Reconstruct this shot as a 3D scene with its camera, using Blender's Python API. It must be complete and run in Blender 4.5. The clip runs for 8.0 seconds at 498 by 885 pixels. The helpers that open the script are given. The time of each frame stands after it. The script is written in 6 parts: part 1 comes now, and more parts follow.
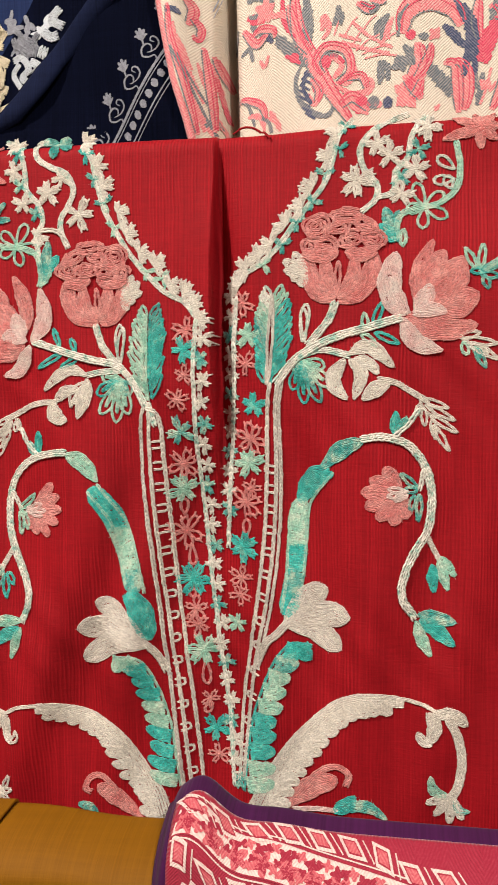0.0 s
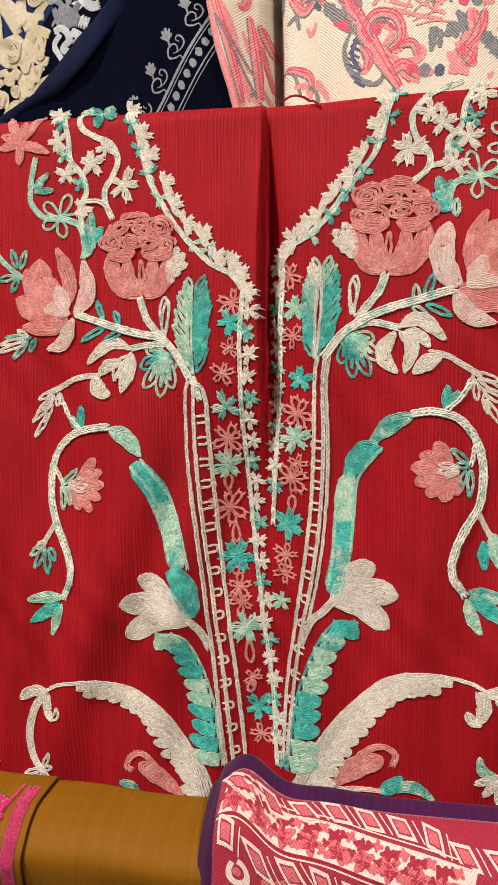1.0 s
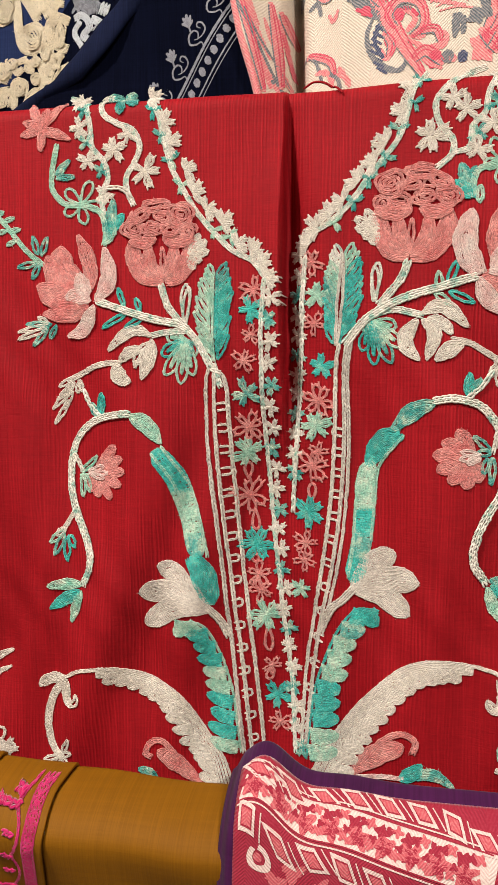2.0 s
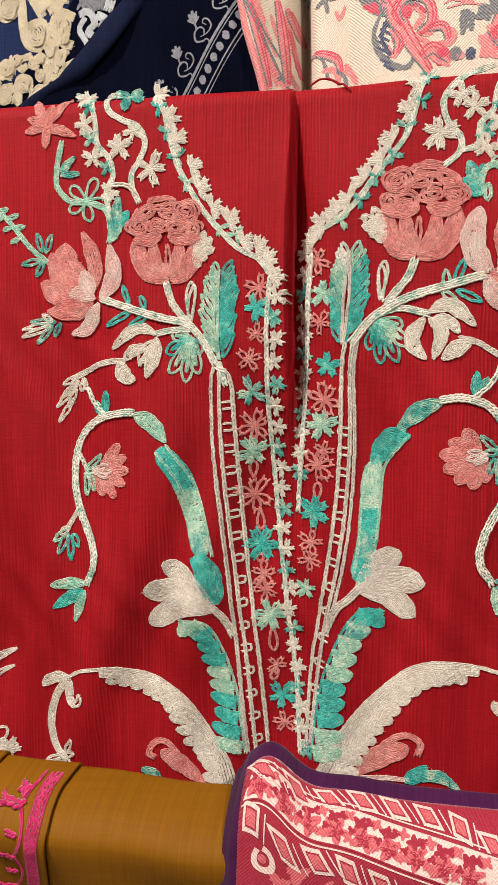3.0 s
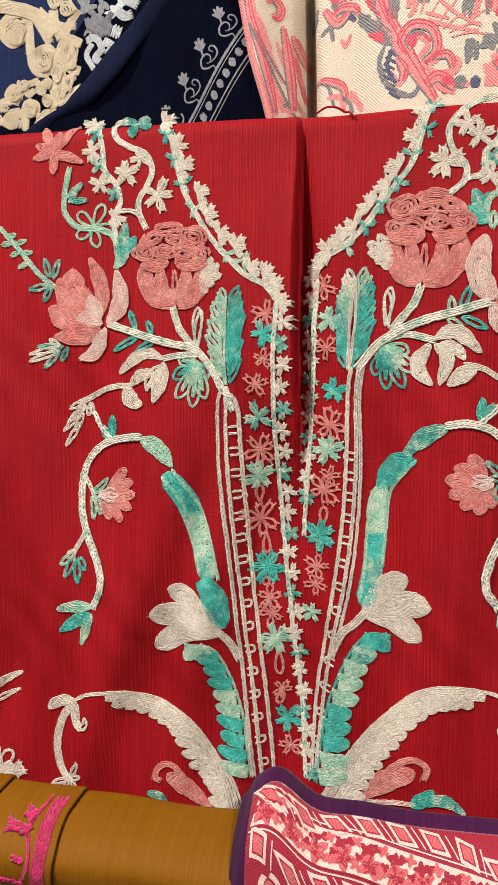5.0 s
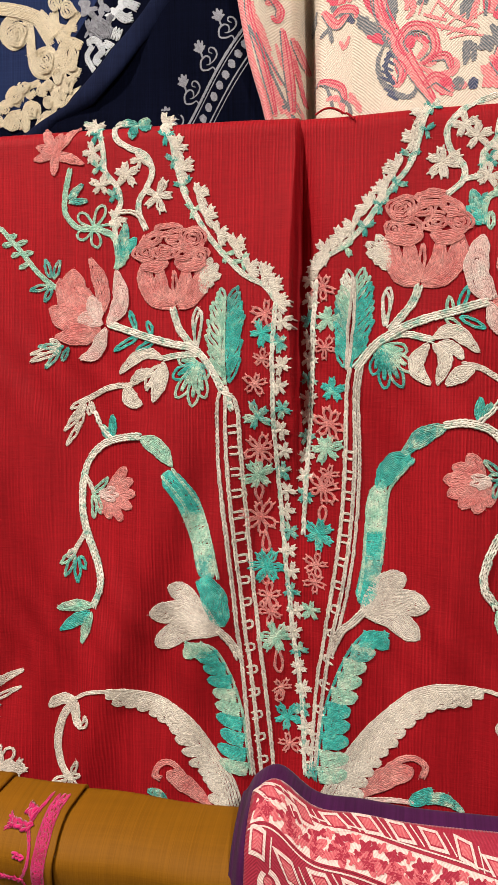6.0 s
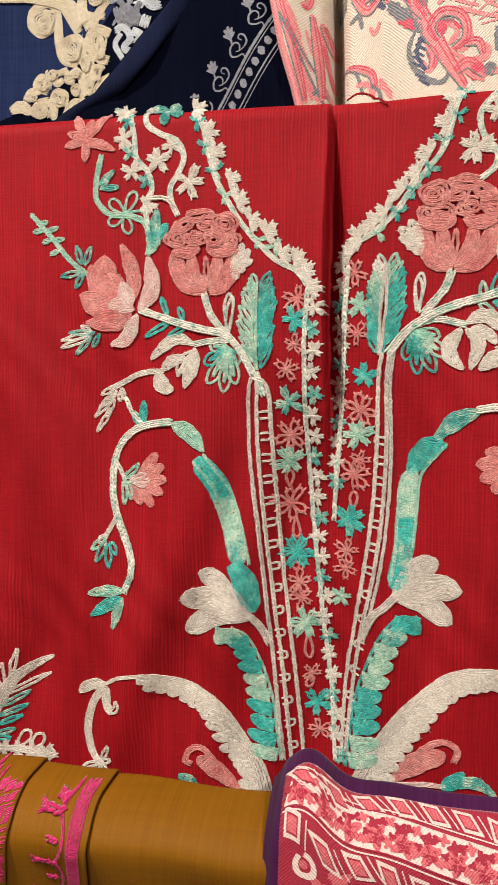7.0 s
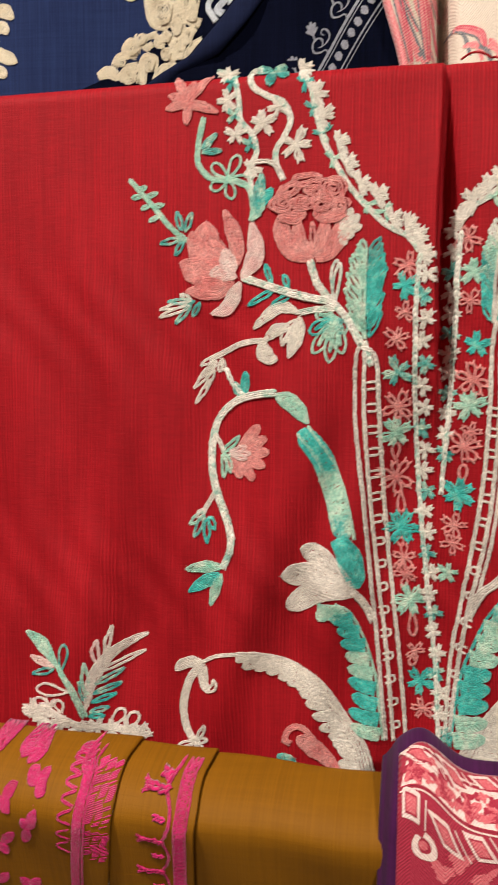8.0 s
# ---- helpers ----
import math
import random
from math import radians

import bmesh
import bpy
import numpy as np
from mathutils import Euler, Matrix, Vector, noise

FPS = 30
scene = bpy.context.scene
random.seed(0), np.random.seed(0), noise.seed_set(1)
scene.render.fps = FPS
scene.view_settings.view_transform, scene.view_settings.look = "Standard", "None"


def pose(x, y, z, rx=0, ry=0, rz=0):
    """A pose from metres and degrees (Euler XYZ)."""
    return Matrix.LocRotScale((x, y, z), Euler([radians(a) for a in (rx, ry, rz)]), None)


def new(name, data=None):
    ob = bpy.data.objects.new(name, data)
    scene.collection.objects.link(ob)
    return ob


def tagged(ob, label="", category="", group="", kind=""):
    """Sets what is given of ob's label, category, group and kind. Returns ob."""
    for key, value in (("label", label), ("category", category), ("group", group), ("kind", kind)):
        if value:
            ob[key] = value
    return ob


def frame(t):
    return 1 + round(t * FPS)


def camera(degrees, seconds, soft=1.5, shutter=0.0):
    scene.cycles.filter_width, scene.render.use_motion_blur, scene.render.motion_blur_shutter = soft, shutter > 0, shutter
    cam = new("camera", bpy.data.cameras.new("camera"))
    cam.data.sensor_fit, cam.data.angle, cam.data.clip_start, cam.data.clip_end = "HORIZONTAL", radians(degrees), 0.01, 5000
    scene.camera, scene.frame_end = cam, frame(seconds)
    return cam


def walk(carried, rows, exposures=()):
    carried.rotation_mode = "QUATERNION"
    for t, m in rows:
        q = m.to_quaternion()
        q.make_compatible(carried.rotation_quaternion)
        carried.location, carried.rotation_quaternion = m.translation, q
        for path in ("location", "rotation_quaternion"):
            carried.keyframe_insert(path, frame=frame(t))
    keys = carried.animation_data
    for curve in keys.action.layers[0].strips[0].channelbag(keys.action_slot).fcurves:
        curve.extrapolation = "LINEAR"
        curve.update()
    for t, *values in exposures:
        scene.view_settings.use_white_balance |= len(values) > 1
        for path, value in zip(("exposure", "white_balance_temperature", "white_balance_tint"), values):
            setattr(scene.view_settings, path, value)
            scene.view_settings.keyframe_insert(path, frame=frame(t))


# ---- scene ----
cam = camera(32.4, 8.0, soft=1.15, shutter=0.35)
METRES, EYE, TILT, LEAN, TURN = 0.19, 1.45, -3.9, 0.0, 9.05
ROWS = [
    (0.0, 0.0, 0.0, 0.0, 0.0, 0.0, -0.0),
    (0.5, -0.1011, 0.027, -0.034, 0.43, -0.31, -0.17),
    (1.0, -0.1419, 0.0566, -0.0734, 0.81, -0.51, -0.26),
    (1.5, -0.1797, 0.0538, -0.0919, 1.04, -0.61, -0.34),
    (2.0, -0.2054, 0.0577, -0.1123, 1.17, -0.75, -0.47),
    (3.5, -0.2282, 0.0907, -0.1121, 1.21, -0.82, -0.7),
    (4.0, -0.236, 0.0984, -0.0958, 1.25, -0.71, -0.74),
    (4.5, -0.2534, 0.0886, -0.0823, 1.25, -0.5, -0.72),
    (5.0, -0.2562, 0.0627, -0.0455, 1.14, -0.25, -0.67),
    (6.5, -0.2487, 0.0305, -0.0749, 1.29, -0.14, -0.64),
    (7.0, -0.3666, 0.0325, -0.1067, 1.43, -0.31, -0.62),
    (7.5, -0.5124, 0.0531, -0.111, 1.6, -0.46, -0.55),
    (8.0, -0.7684, 0.1183, -0.1959, 2.05, -0.87, -0.73),
]
walk(cam, [(t, pose(0, 0, EYE, TILT, LEAN, TURN) @ pose(METRES * x, METRES * y, METRES * z, 90 + pitch, roll, yaw)) for t, x, y, z, yaw, pitch, roll in ROWS])

# ---------------------------------------------------------------- light
# a shop room lit by warm ceiling panels, all assumed and out of view; the world outside the closed room is dark
world = bpy.data.worlds.new("shop_world")
scene.world = world
world.use_nodes = True
world.node_tree.nodes["Background"].inputs[0].default_value = (0.9, 0.8, 0.7, 1)
world.node_tree.nodes["Background"].inputs[1].default_value = 0.05
scene.view_settings.exposure = 0.41
CEILING = 2.75
# added lamps: places and watts are set to balance brightness over the cloths
LAMPS = [(-0.95, -0.28, 46.0), (0.75, -0.8, 44.0), (-1.3, -2.0, 8.0)]


# ---------------------------------------------------------------- materials
def material(name, rough=0.7, sheen=0.0, metal=0.0):
    m = bpy.data.materials.new(name)
    m.use_nodes = True
    nt = m.node_tree
    b = nt.nodes["Principled BSDF"]
    b.inputs["Roughness"].default_value = rough
    b.inputs["Metallic"].default_value = metal
    b.inputs["Sheen Weight"].default_value = sheen
    b.inputs["Sheen Roughness"].default_value = 0.4
    b.inputs["Specular IOR Level"].default_value = 0.3
    return m, nt, b


def node(nt, kind, **sets):
    n = nt.nodes.new(kind)
    for k, v in sets.items():
        n.inputs[k.replace("_", " ")].default_value = v
    return n


def coords(nt, scale):
    tc = nt.nodes.new("ShaderNodeTexCoord")
    mp = nt.nodes.new("ShaderNodeMapping")
    mp.inputs["Scale"].default_value = scale
    nt.links.new(tc.outputs["Object"], mp.inputs["Vector"])
    return mp.outputs["Vector"]


def noise_tex(nt, scale, stretch=(1, 1, 1), detail=3.0, rough=0.55):
    n = node(nt, "ShaderNodeTexNoise", Scale=scale, Detail=detail, Roughness=rough)
    nt.links.new(coords(nt, stretch), n.inputs["Vector"])
    return n.outputs["Fac"]


def ramp(nt, fac, stops):
    r = nt.nodes.new("ShaderNodeValToRGB")
    while len(r.color_ramp.elements) < len(stops):
        r.color_ramp.elements.new(0.5)
    for e, (p, c) in zip(r.color_ramp.elements, stops):
        e.position, e.color = p, (*c, 1)
    nt.links.new(fac, r.inputs["Fac"])
    return r.outputs["Color"]


def mix(nt, fac, a, b, mode="MIX"):
    n = nt.nodes.new("ShaderNodeMix")
    n.data_type, n.blend_type = "RGBA", mode
    for value, slot in ((fac, 0), (a, 6), (b, 7)):
        if isinstance(value, (int, float)):
            n.inputs[slot].default_value = value
        elif isinstance(value, tuple):
            n.inputs[slot].default_value = (*value, 1)
        else:
            nt.links.new(value, n.inputs[slot])
    return n.outputs[2]


def maths(nt, op, a, b=0.0):
    n = nt.nodes.new("ShaderNodeMath")
    n.operation = op
    for i, value in enumerate((a, b)):
        if isinstance(value, (int, float)):
            n.inputs[i].default_value = value
        else:
            nt.links.new(value, n.inputs[i])
    return n.outputs[0]


def bump(nt, b, height, strength, distance):
    n = node(nt, "ShaderNodeBump", Strength=strength, Distance=distance)
    nt.links.new(height, n.inputs["Height"])
    nt.links.new(n.outputs["Normal"], b.inputs["Normal"])


def thread(name, stops, scale=38.0, rough=0.72, spread=0.28):
    """Twisted embroidery yarn: space-dyed along the cloth, each stitch a little lighter or darker, matt and hairy."""
    m, nt, b = material(name, rough, 0.35)
    b.inputs["Specular IOR Level"].default_value = 0.22
    fac = noise_tex(nt, scale, detail=3.0, rough=0.7)
    base = ramp(nt, fac, stops)
    geo = nt.nodes.new("ShaderNodeNewGeometry")
    rnd = ramp(nt, geo.outputs["Random Per Island"], [(0.0, (1 - spread,) * 3), (1.0, (1.0,) * 3)])
    fibre = ramp(nt, noise_tex(nt, 1900, (1, 1, 1.6), 2), [(0.34, (0.66,) * 3), (0.60, (1.0,) * 3)])
    col = mix(nt, 1.0, mix(nt, 1.0, base, rnd, "MULTIPLY"), fibre, "MULTIPLY")
    nt.links.new(col, b.inputs["Base Color"])
    bump(nt, b, noise_tex(nt, 2600, (1, 1, 1), 2), 0.7, 0.0004)
    return m


def cloth(name, dark, light, warp=900.0, weft=900.0, slub=1.0, rough=0.6, sheen=0.3, relief=0.4, gloss=0.15, ribs=0.0):
    """Plain-woven cloth: crossing yarns, slubs along them and soft large-scale unevenness."""
    m, nt, b = material(name, rough, sheen)
    b.inputs["Specular IOR Level"].default_value = gloss
    up = noise_tex(nt, 1.0, (warp, 1, 14), 2)
    across = noise_tex(nt, 1.0, (90 if ribs else 18, 1, weft), 2)
    big = noise_tex(nt, 9.0, (1, 1, 1), 4)
    streak = noise_tex(nt, 1.0, (260, 1, 7), 3)
    slubs = noise_tex(nt, 1.0, (22, 1, 420), 3)
    f = maths(nt, "ADD", maths(nt, "MULTIPLY", up, (0.32 if ribs else 0.42) * slub), maths(nt, "MULTIPLY", across, (0.20 if ribs else 0.16) * slub))
    f = maths(nt, "ADD", f, maths(nt, "MULTIPLY", streak, (0.07 if ribs else 0.14) * slub))
    cord = streak
    if ribs:
        f = maths(nt, "ADD", f, 0.10)
        tc = nt.nodes.new("ShaderNodeTexCoord")
        sep = nt.nodes.new("ShaderNodeSeparateXYZ")
        nt.links.new(tc.outputs["Object"], sep.inputs[0])
        sway = maths(nt, "ADD", sep.outputs["X"], maths(nt, "MULTIPLY", noise_tex(nt, 30, (1, 1, 0.3), 2), 0.008))
        cord = maths(nt, "ADD", maths(nt, "MULTIPLY", maths(nt, "SINE", maths(nt, "MULTIPLY", sway, 2 * math.pi / ribs)), 0.5), 0.5)
        cord = maths(nt, "MULTIPLY", cord, ramp(nt, noise_tex(nt, 14, (1, 1, 0.7), 3), [(0.36, (0.15,) * 3), (0.56, (1.0,) * 3)]))
        cord = maths(nt, "MULTIPLY", cord, ramp(nt, noise_tex(nt, 1.0, (420, 1, 5), 2), [(0.35, (0.25,) * 3), (0.62, (1.0,) * 3)]))
        f = maths(nt, "ADD", f, maths(nt, "MULTIPLY", maths(nt, "SUBTRACT", cord, 0.3), 0.23))
    f = maths(nt, "ADD", f, maths(nt, "MULTIPLY", slubs, (0.03 if ribs else 0.10) * slub))
    f = maths(nt, "ADD", f, maths(nt, "MULTIPLY", big, 0.26))
    nt.links.new(ramp(nt, f, [(0.42, dark), (0.82, light)]), b.inputs["Base Color"])
    bump(nt, b, maths(nt, "ADD", maths(nt, "ADD", up, maths(nt, "MULTIPLY", across, 0.6)), maths(nt, "MULTIPLY", cord, 0.9)), relief, 0.0008)
    return m


IVORY = thread("ivory_thread", [(0.3, (0.72, 0.63, 0.53)), (0.7, (0.88, 0.80, 0.70))], 90, spread=0.32)
TAUPE = thread("taupe_thread", [(0.3, (0.64, 0.55, 0.47)), (0.7, (0.82, 0.74, 0.65))], 80, spread=0.34)
CORAL = thread("coral_thread", [(0.3, (0.70, 0.17, 0.16)), (0.7, (0.90, 0.40, 0.35))], 90, spread=0.40)
ROSE = thread("pale_pink_thread", [(0.35, (0.80, 0.46, 0.42)), (0.65, (0.86, 0.70, 0.63))], 80)
MINT = thread("mint_thread", [(0.3, (0.20, 0.54, 0.40)), (0.52, (0.46, 0.70, 0.54)), (0.72, (0.78, 0.82, 0.66))], 130, spread=0.36)
TEAL = thread("teal_thread", [(0.3, (0.015, 0.36, 0.31)), (0.55, (0.06, 0.58, 0.50)), (0.72, (0.30, 0.72, 0.56))], 130, spread=0.42)
SEA = thread("space_dyed_sea_green_thread", [(0.36, (0.02, 0.34, 0.30)), (0.5, (0.16, 0.50, 0.42)), (0.62, (0.56, 0.70, 0.54))], 120, spread=0.4)
VINE = thread("space_dyed_ivory_mint_thread", [(0.36, (0.34, 0.58, 0.48)), (0.46, (0.72, 0.74, 0.62)), (0.55, (0.92, 0.85, 0.75))], 120, spread=0.34)
MAGENTA = thread("magenta_thread", [(0.3, (0.52, 0.006, 0.10)), (0.7, (0.74, 0.020, 0.19))])
LACE = thread("cream_cord", [(0.3, (0.72, 0.60, 0.42)), (0.7, (0.84, 0.74, 0.56))], spread=0.2)
SILVER = thread("grey_white_thread", [(0.3, (0.20, 0.20, 0.24)), (0.7, (0.36, 0.36, 0.40))], 300)
RED_CLOTH = cloth("red_slub_cloth", (0.20, 0.0016, 0.0050), (0.375, 0.006, 0.012), rough=0.7, sheen=0.0, ribs=0.0026, relief=0.6)
NAVY_CLOTH = cloth("navy_cloth", (0.0012, 0.0016, 0.005), (0.004, 0.0055, 0.018), rough=0.9, sheen=0.0, gloss=0.02)
BLUE_CLOTH = cloth("blue_cloth", (0.008, 0.013, 0.045), (0.020, 0.034, 0.10), rough=0.9, sheen=0.0, gloss=0.08)
MUSTARD_CLOTH = cloth("mustard_silk", (0.150, 0.057, 0.0012), (0.240, 0.094, 0.0025), 1300, 1000, rough=0.66, sheen=0.0, gloss=0.12, slub=0.95)
# navy cloth made lighter: light on the turned edge is put into the colour
LIT_TURN_CLOTH = cloth("lit_navy_cloth", (0.003, 0.0045, 0.016), (0.009, 0.014, 0.045), rough=0.9, sheen=0.0, gloss=0.08)
PLUM_CLOTH = cloth("plum_wool", (0.032, 0.003, 0.030), (0.070, 0.008, 0.066), 500, 500, rough=0.9, sheen=0.1)


def twill(name, ground, yarn, amount=0.5, flecks=None):
    """Herringbone twill: two yarn colours in zigzag ribs."""
    m, nt, b = material(name, 0.75, 0.3)
    tc = nt.nodes.new("ShaderNodeTexCoord")
    sep = nt.nodes.new("ShaderNodeSeparateXYZ")
    nt.links.new(tc.outputs["Object"], sep.inputs[0])
    zig = maths(nt, "ADD", maths(nt, "PINGPONG", sep.outputs["X"], 0.024), sep.outputs["Z"])
    wob = maths(nt, "MULTIPLY", noise_tex(nt, 60, detail=2), 0.004)
    wave = maths(nt, "SINE", maths(nt, "MULTIPLY", maths(nt, "ADD", zig, wob), 2 * math.pi / 0.0025))
    rib = maths(nt, "ADD", maths(nt, "MULTIPLY", wave, 0.5), 0.5)
    fuzz = noise_tex(nt, 500, detail=3)
    f = maths(nt, "ADD", maths(nt, "MULTIPLY", rib, amount), maths(nt, "MULTIPLY", maths(nt, "SUBTRACT", fuzz, 0.5), 1.3))
    col = ramp(nt, f, [(0.05, ground), (0.85, yarn)])
    if flecks:
        spots = ramp(nt, noise_tex(nt, 34, (1, 1, 1.3), 3), [(0.53, (0, 0, 0)), (0.60, (1, 1, 1))])
        col = mix(nt, maths(nt, "MULTIPLY", spots, rib), col, flecks)
    nt.links.new(col, b.inputs["Base Color"])
    bump(nt, b, rib, 0.5, 0.0006)
    return m


CREAM_TWILL = twill("cream_herringbone", (0.66, 0.57, 0.47), (0.46, 0.38, 0.31), 0.32)
PINK_PRINT = twill("pink_printed_herringbone", (0.66, 0.16, 0.18), (0.76, 0.50, 0.44), 0.42)
RED_PRINT = twill("crimson_printed_herringbone", (0.58, 0.05, 0.10), (0.66, 0.18, 0.20))
GREY_PRINT = twill("grey_printed_herringbone", (0.10, 0.12, 0.14), (0.40, 0.34, 0.32), 0.55)
NAVY_PRINT = twill("navy_printed_herringbone", (0.03, 0.045, 0.10), (0.24, 0.22, 0.27))
FIELD_RED = twill("crimson_jacquard", (0.27, 0.008, 0.028), (0.35, 0.035, 0.06), 0.28)
FIELD_PINK = twill("pink_jacquard", (0.46, 0.07, 0.09), (0.58, 0.20, 0.20), 0.4)
FIELD_WHITE = twill("white_jacquard", (0.66, 0.52, 0.47), (0.52, 0.30, 0.29), 0.45)
WHITE_THREAD = thread("white_thread", [(0.3, (0.60, 0.62, 0.68)), (0.7, (0.76, 0.78, 0.80))], spread=0.2)
WOOD = cloth("plaster", (0.24, 0.22, 0.20), (0.32, 0.30, 0.27), 60, 60, 1.0, 0.8, 0.0)

# -- surfaces
def smooth(a, b, x):
    s = np.clip((x - a) / (b - a), 0, 1)
    return s * s * (3 - 2 * s)


def hump(x, c, w):
    return np.exp(-((x - c) / w) ** 2)


# depth of each cloth's face: x along the rail, z above the first eye
def red_top(x):
    return 0.1985 + 0.021 * x


def F_red(x, z):
    y = 0.669 + 0.026 * hump(x, -0.135, 0.05) * smooth(0.02, -0.14, z)
    y = y - 0.010 * smooth(-0.06, 0.01, x) * (1 - smooth(0.08, 0.16, z))
    y = y + 0.008 * hump(x, -0.11, 0.05) * smooth(0.10, 0.19, z)
    y = y + 0.009 * smooth(-0.20, -0.30, z) * hump(x, -0.22, 0.10)
    y = y - 0.012 * smooth(-0.36, -0.44, x) * smooth(-0.15, -0.28, z)
    y = y + 0.0030 * np.sin(x * 52 + z * 18) * smooth(0.14, -0.05, z) + 0.0022 * np.sin(x * 95 - z * 23 + 1) * smooth(0.0, -0.2, z)
    for x0, z0, lean, w, h in ((-0.185, -0.02, 0.10, 0.012, -0.0035), (-0.205, -0.10, 0.22, 0.016, 0.0045), (-0.255, -0.16, 0.30, 0.018, -0.0035), (-0.300, -0.02, 0.12, 0.020, 0.0035),
                               (-0.070, -0.03, -0.08, 0.012, 0.0035), (-0.035, -0.10, -0.16, 0.016, -0.0035), (0.030, -0.05, -0.05, 0.020, 0.0035), (-0.400, -0.08, 0.05, 0.025, -0.003), (-0.36, -0.22, 0.3, 0.015, 0.0035)):
        y = y + 1.9 * h * hump(x, x0 + lean * (z - z0), w) * hump(z, z0 - 0.06, 0.11)
    y = y + 0.0010 * np.sin(x * 150 + z * 60 + 3 * np.sin(z * 30)) * smooth(0.16, 0.0, z)
    # the pressed crease: the one half laps a little over the other, and the neck slit gapes under it
    lap = x - (-0.1342 - 0.0022 * smooth(0.19, 0.07, z) + 0.004 * smooth(0.05, -0.08, z))
    gape = smooth(0.20, 0.09, z) * smooth(-0.12, -0.01, z)
    y = y + (0.0022 + 0.024 * gape) * smooth(-0.0008, 0.0014, lap) * np.exp(-np.clip(lap - 0.003 - 0.002 * gape, 0, 1) / (0.004 + 0.007 * gape)) * smooth(-0.12, -0.02, z)
    y = y - (0.003 + 0.004 * gape) * np.exp(-np.clip(-lap, 0, 1) / 0.016) * smooth(0.0012, -0.0006, lap) * smooth(-0.12, -0.02, z)
    over = np.clip(z - (red_top(x) - 0.012), 0, 0.01195)
    return y + 0.012 - np.sqrt(0.012 ** 2 - over ** 2)


def F_navy(x, z):
    return 0.738 + 0.006 * np.sin(x * 40 + z * 25)


def F_lace(x, z):
    return 0.760 + 0.004 * np.sin(x * 30 + 1)


def F_pink(x, z):
    y = 0.742 - 0.036 * smooth(-0.14, -0.04, x) + 0.003 * np.sin(x * 70 + z * 14)
    return y - 0.022 * hump(x + 0.10 * (z - 0.2), -0.172, 0.020) + 0.042 * hump(x, -0.1345 + 0.03 * (0.21 - z), 0.0065)


def mustard_top(x):
    return -0.345 - 0.004 * smooth(-0.30, -0.17, x)


def F_mustard(x, z):
    s = np.clip((mustard_top(x) - z) / 0.032, 0, 1)
    y = 0.655 - 0.070 * np.sqrt(1 - (1 - s) ** 2)
    return y + 0.35 * np.clip(mustard_top(x) - 0.036 - z, 0, 0.12) + 0.0015 * np.sin(x * 60 + z * 40)


def violet_top(x):
    return -0.331 + 0.025 * hump(x, -0.139, 0.024) - 0.010 * smooth(-0.155, -0.166, x) + 0.004 * hump(x, -0.08, 0.03)


def F_violet(x, z):
    s = np.clip((violet_top(x) - z) / 0.045, 0, 1)
    y = 0.648 - 0.068 * np.sqrt(1 - (1 - s) ** 2)
    return y - 0.12 * np.clip(violet_top(x) - 0.045 - z, 0, 1) + 0.008 * smooth(-0.158, -0.166, x)
# -- end surfaces


# ---------------------------------------------------------------- mesh helpers
def link(name, verts, faces, mat, parent=None, label="", smooth_shade=True):
    me = bpy.data.meshes.new(name)
    verts = np.asarray(verts, dtype=np.float32)
    faces = np.asarray(faces, dtype=np.int32)
    me.vertices.add(len(verts))
    me.vertices.foreach_set("co", verts.ravel())
    k = faces.shape[1]
    me.loops.add(faces.size)
    me.loops.foreach_set("vertex_index", faces.ravel())
    me.polygons.add(len(faces))
    me.polygons.foreach_set("loop_start", np.arange(len(faces), dtype=np.int32) * k)
    me.update(calc_edges=True)
    me.polygons.foreach_set("use_smooth", np.full(len(faces), smooth_shade))
    me.materials.append(mat)
    ob = new(name, me)
    if parent:
        ob.parent = parent
    if label:
        tagged(ob, label)
    return ob


def thing(name, label, category, kind="", group=""):
    return tagged(new(name), label, category, group, kind)


def grid_faces(rows, cols, first=0):
    i = np.arange(rows - 1)[:, None] * cols + np.arange(cols - 1)[None, :] + first
    return np.stack([i, i + 1, i + cols + 1, i + cols], -1).reshape(-1, 4)


def slab(name, front, thick, mat, parent=None, label=""):
    """A sheet of cloth with thickness: front is rows x cols x 3; the back lies thick behind it along the local normal."""
    r, c, _ = front.shape
    du = np.gradient(front, axis=1)
    dv = np.gradient(front, axis=0)
    n = np.cross(du, dv)
    n /= np.linalg.norm(n, axis=2, keepdims=True) + 1e-12
    back = front - n * thick
    verts = np.concatenate([front.reshape(-1, 3), back.reshape(-1, 3)])
    f1, f2 = grid_faces(r, c), grid_faces(r, c, r * c)[:, ::-1]
    ring = np.concatenate([np.arange(c), np.arange(1, r) * c + c - 1, (r - 1) * c + np.arange(c - 2, -1, -1), np.arange(r - 2, 0, -1) * c])
    nxt = np.roll(ring, -1)
    rim = np.stack([ring, ring + r * c, nxt + r * c, nxt], -1)
    return link(name, verts, np.concatenate([f1, f2, rim]), mat, parent, label)


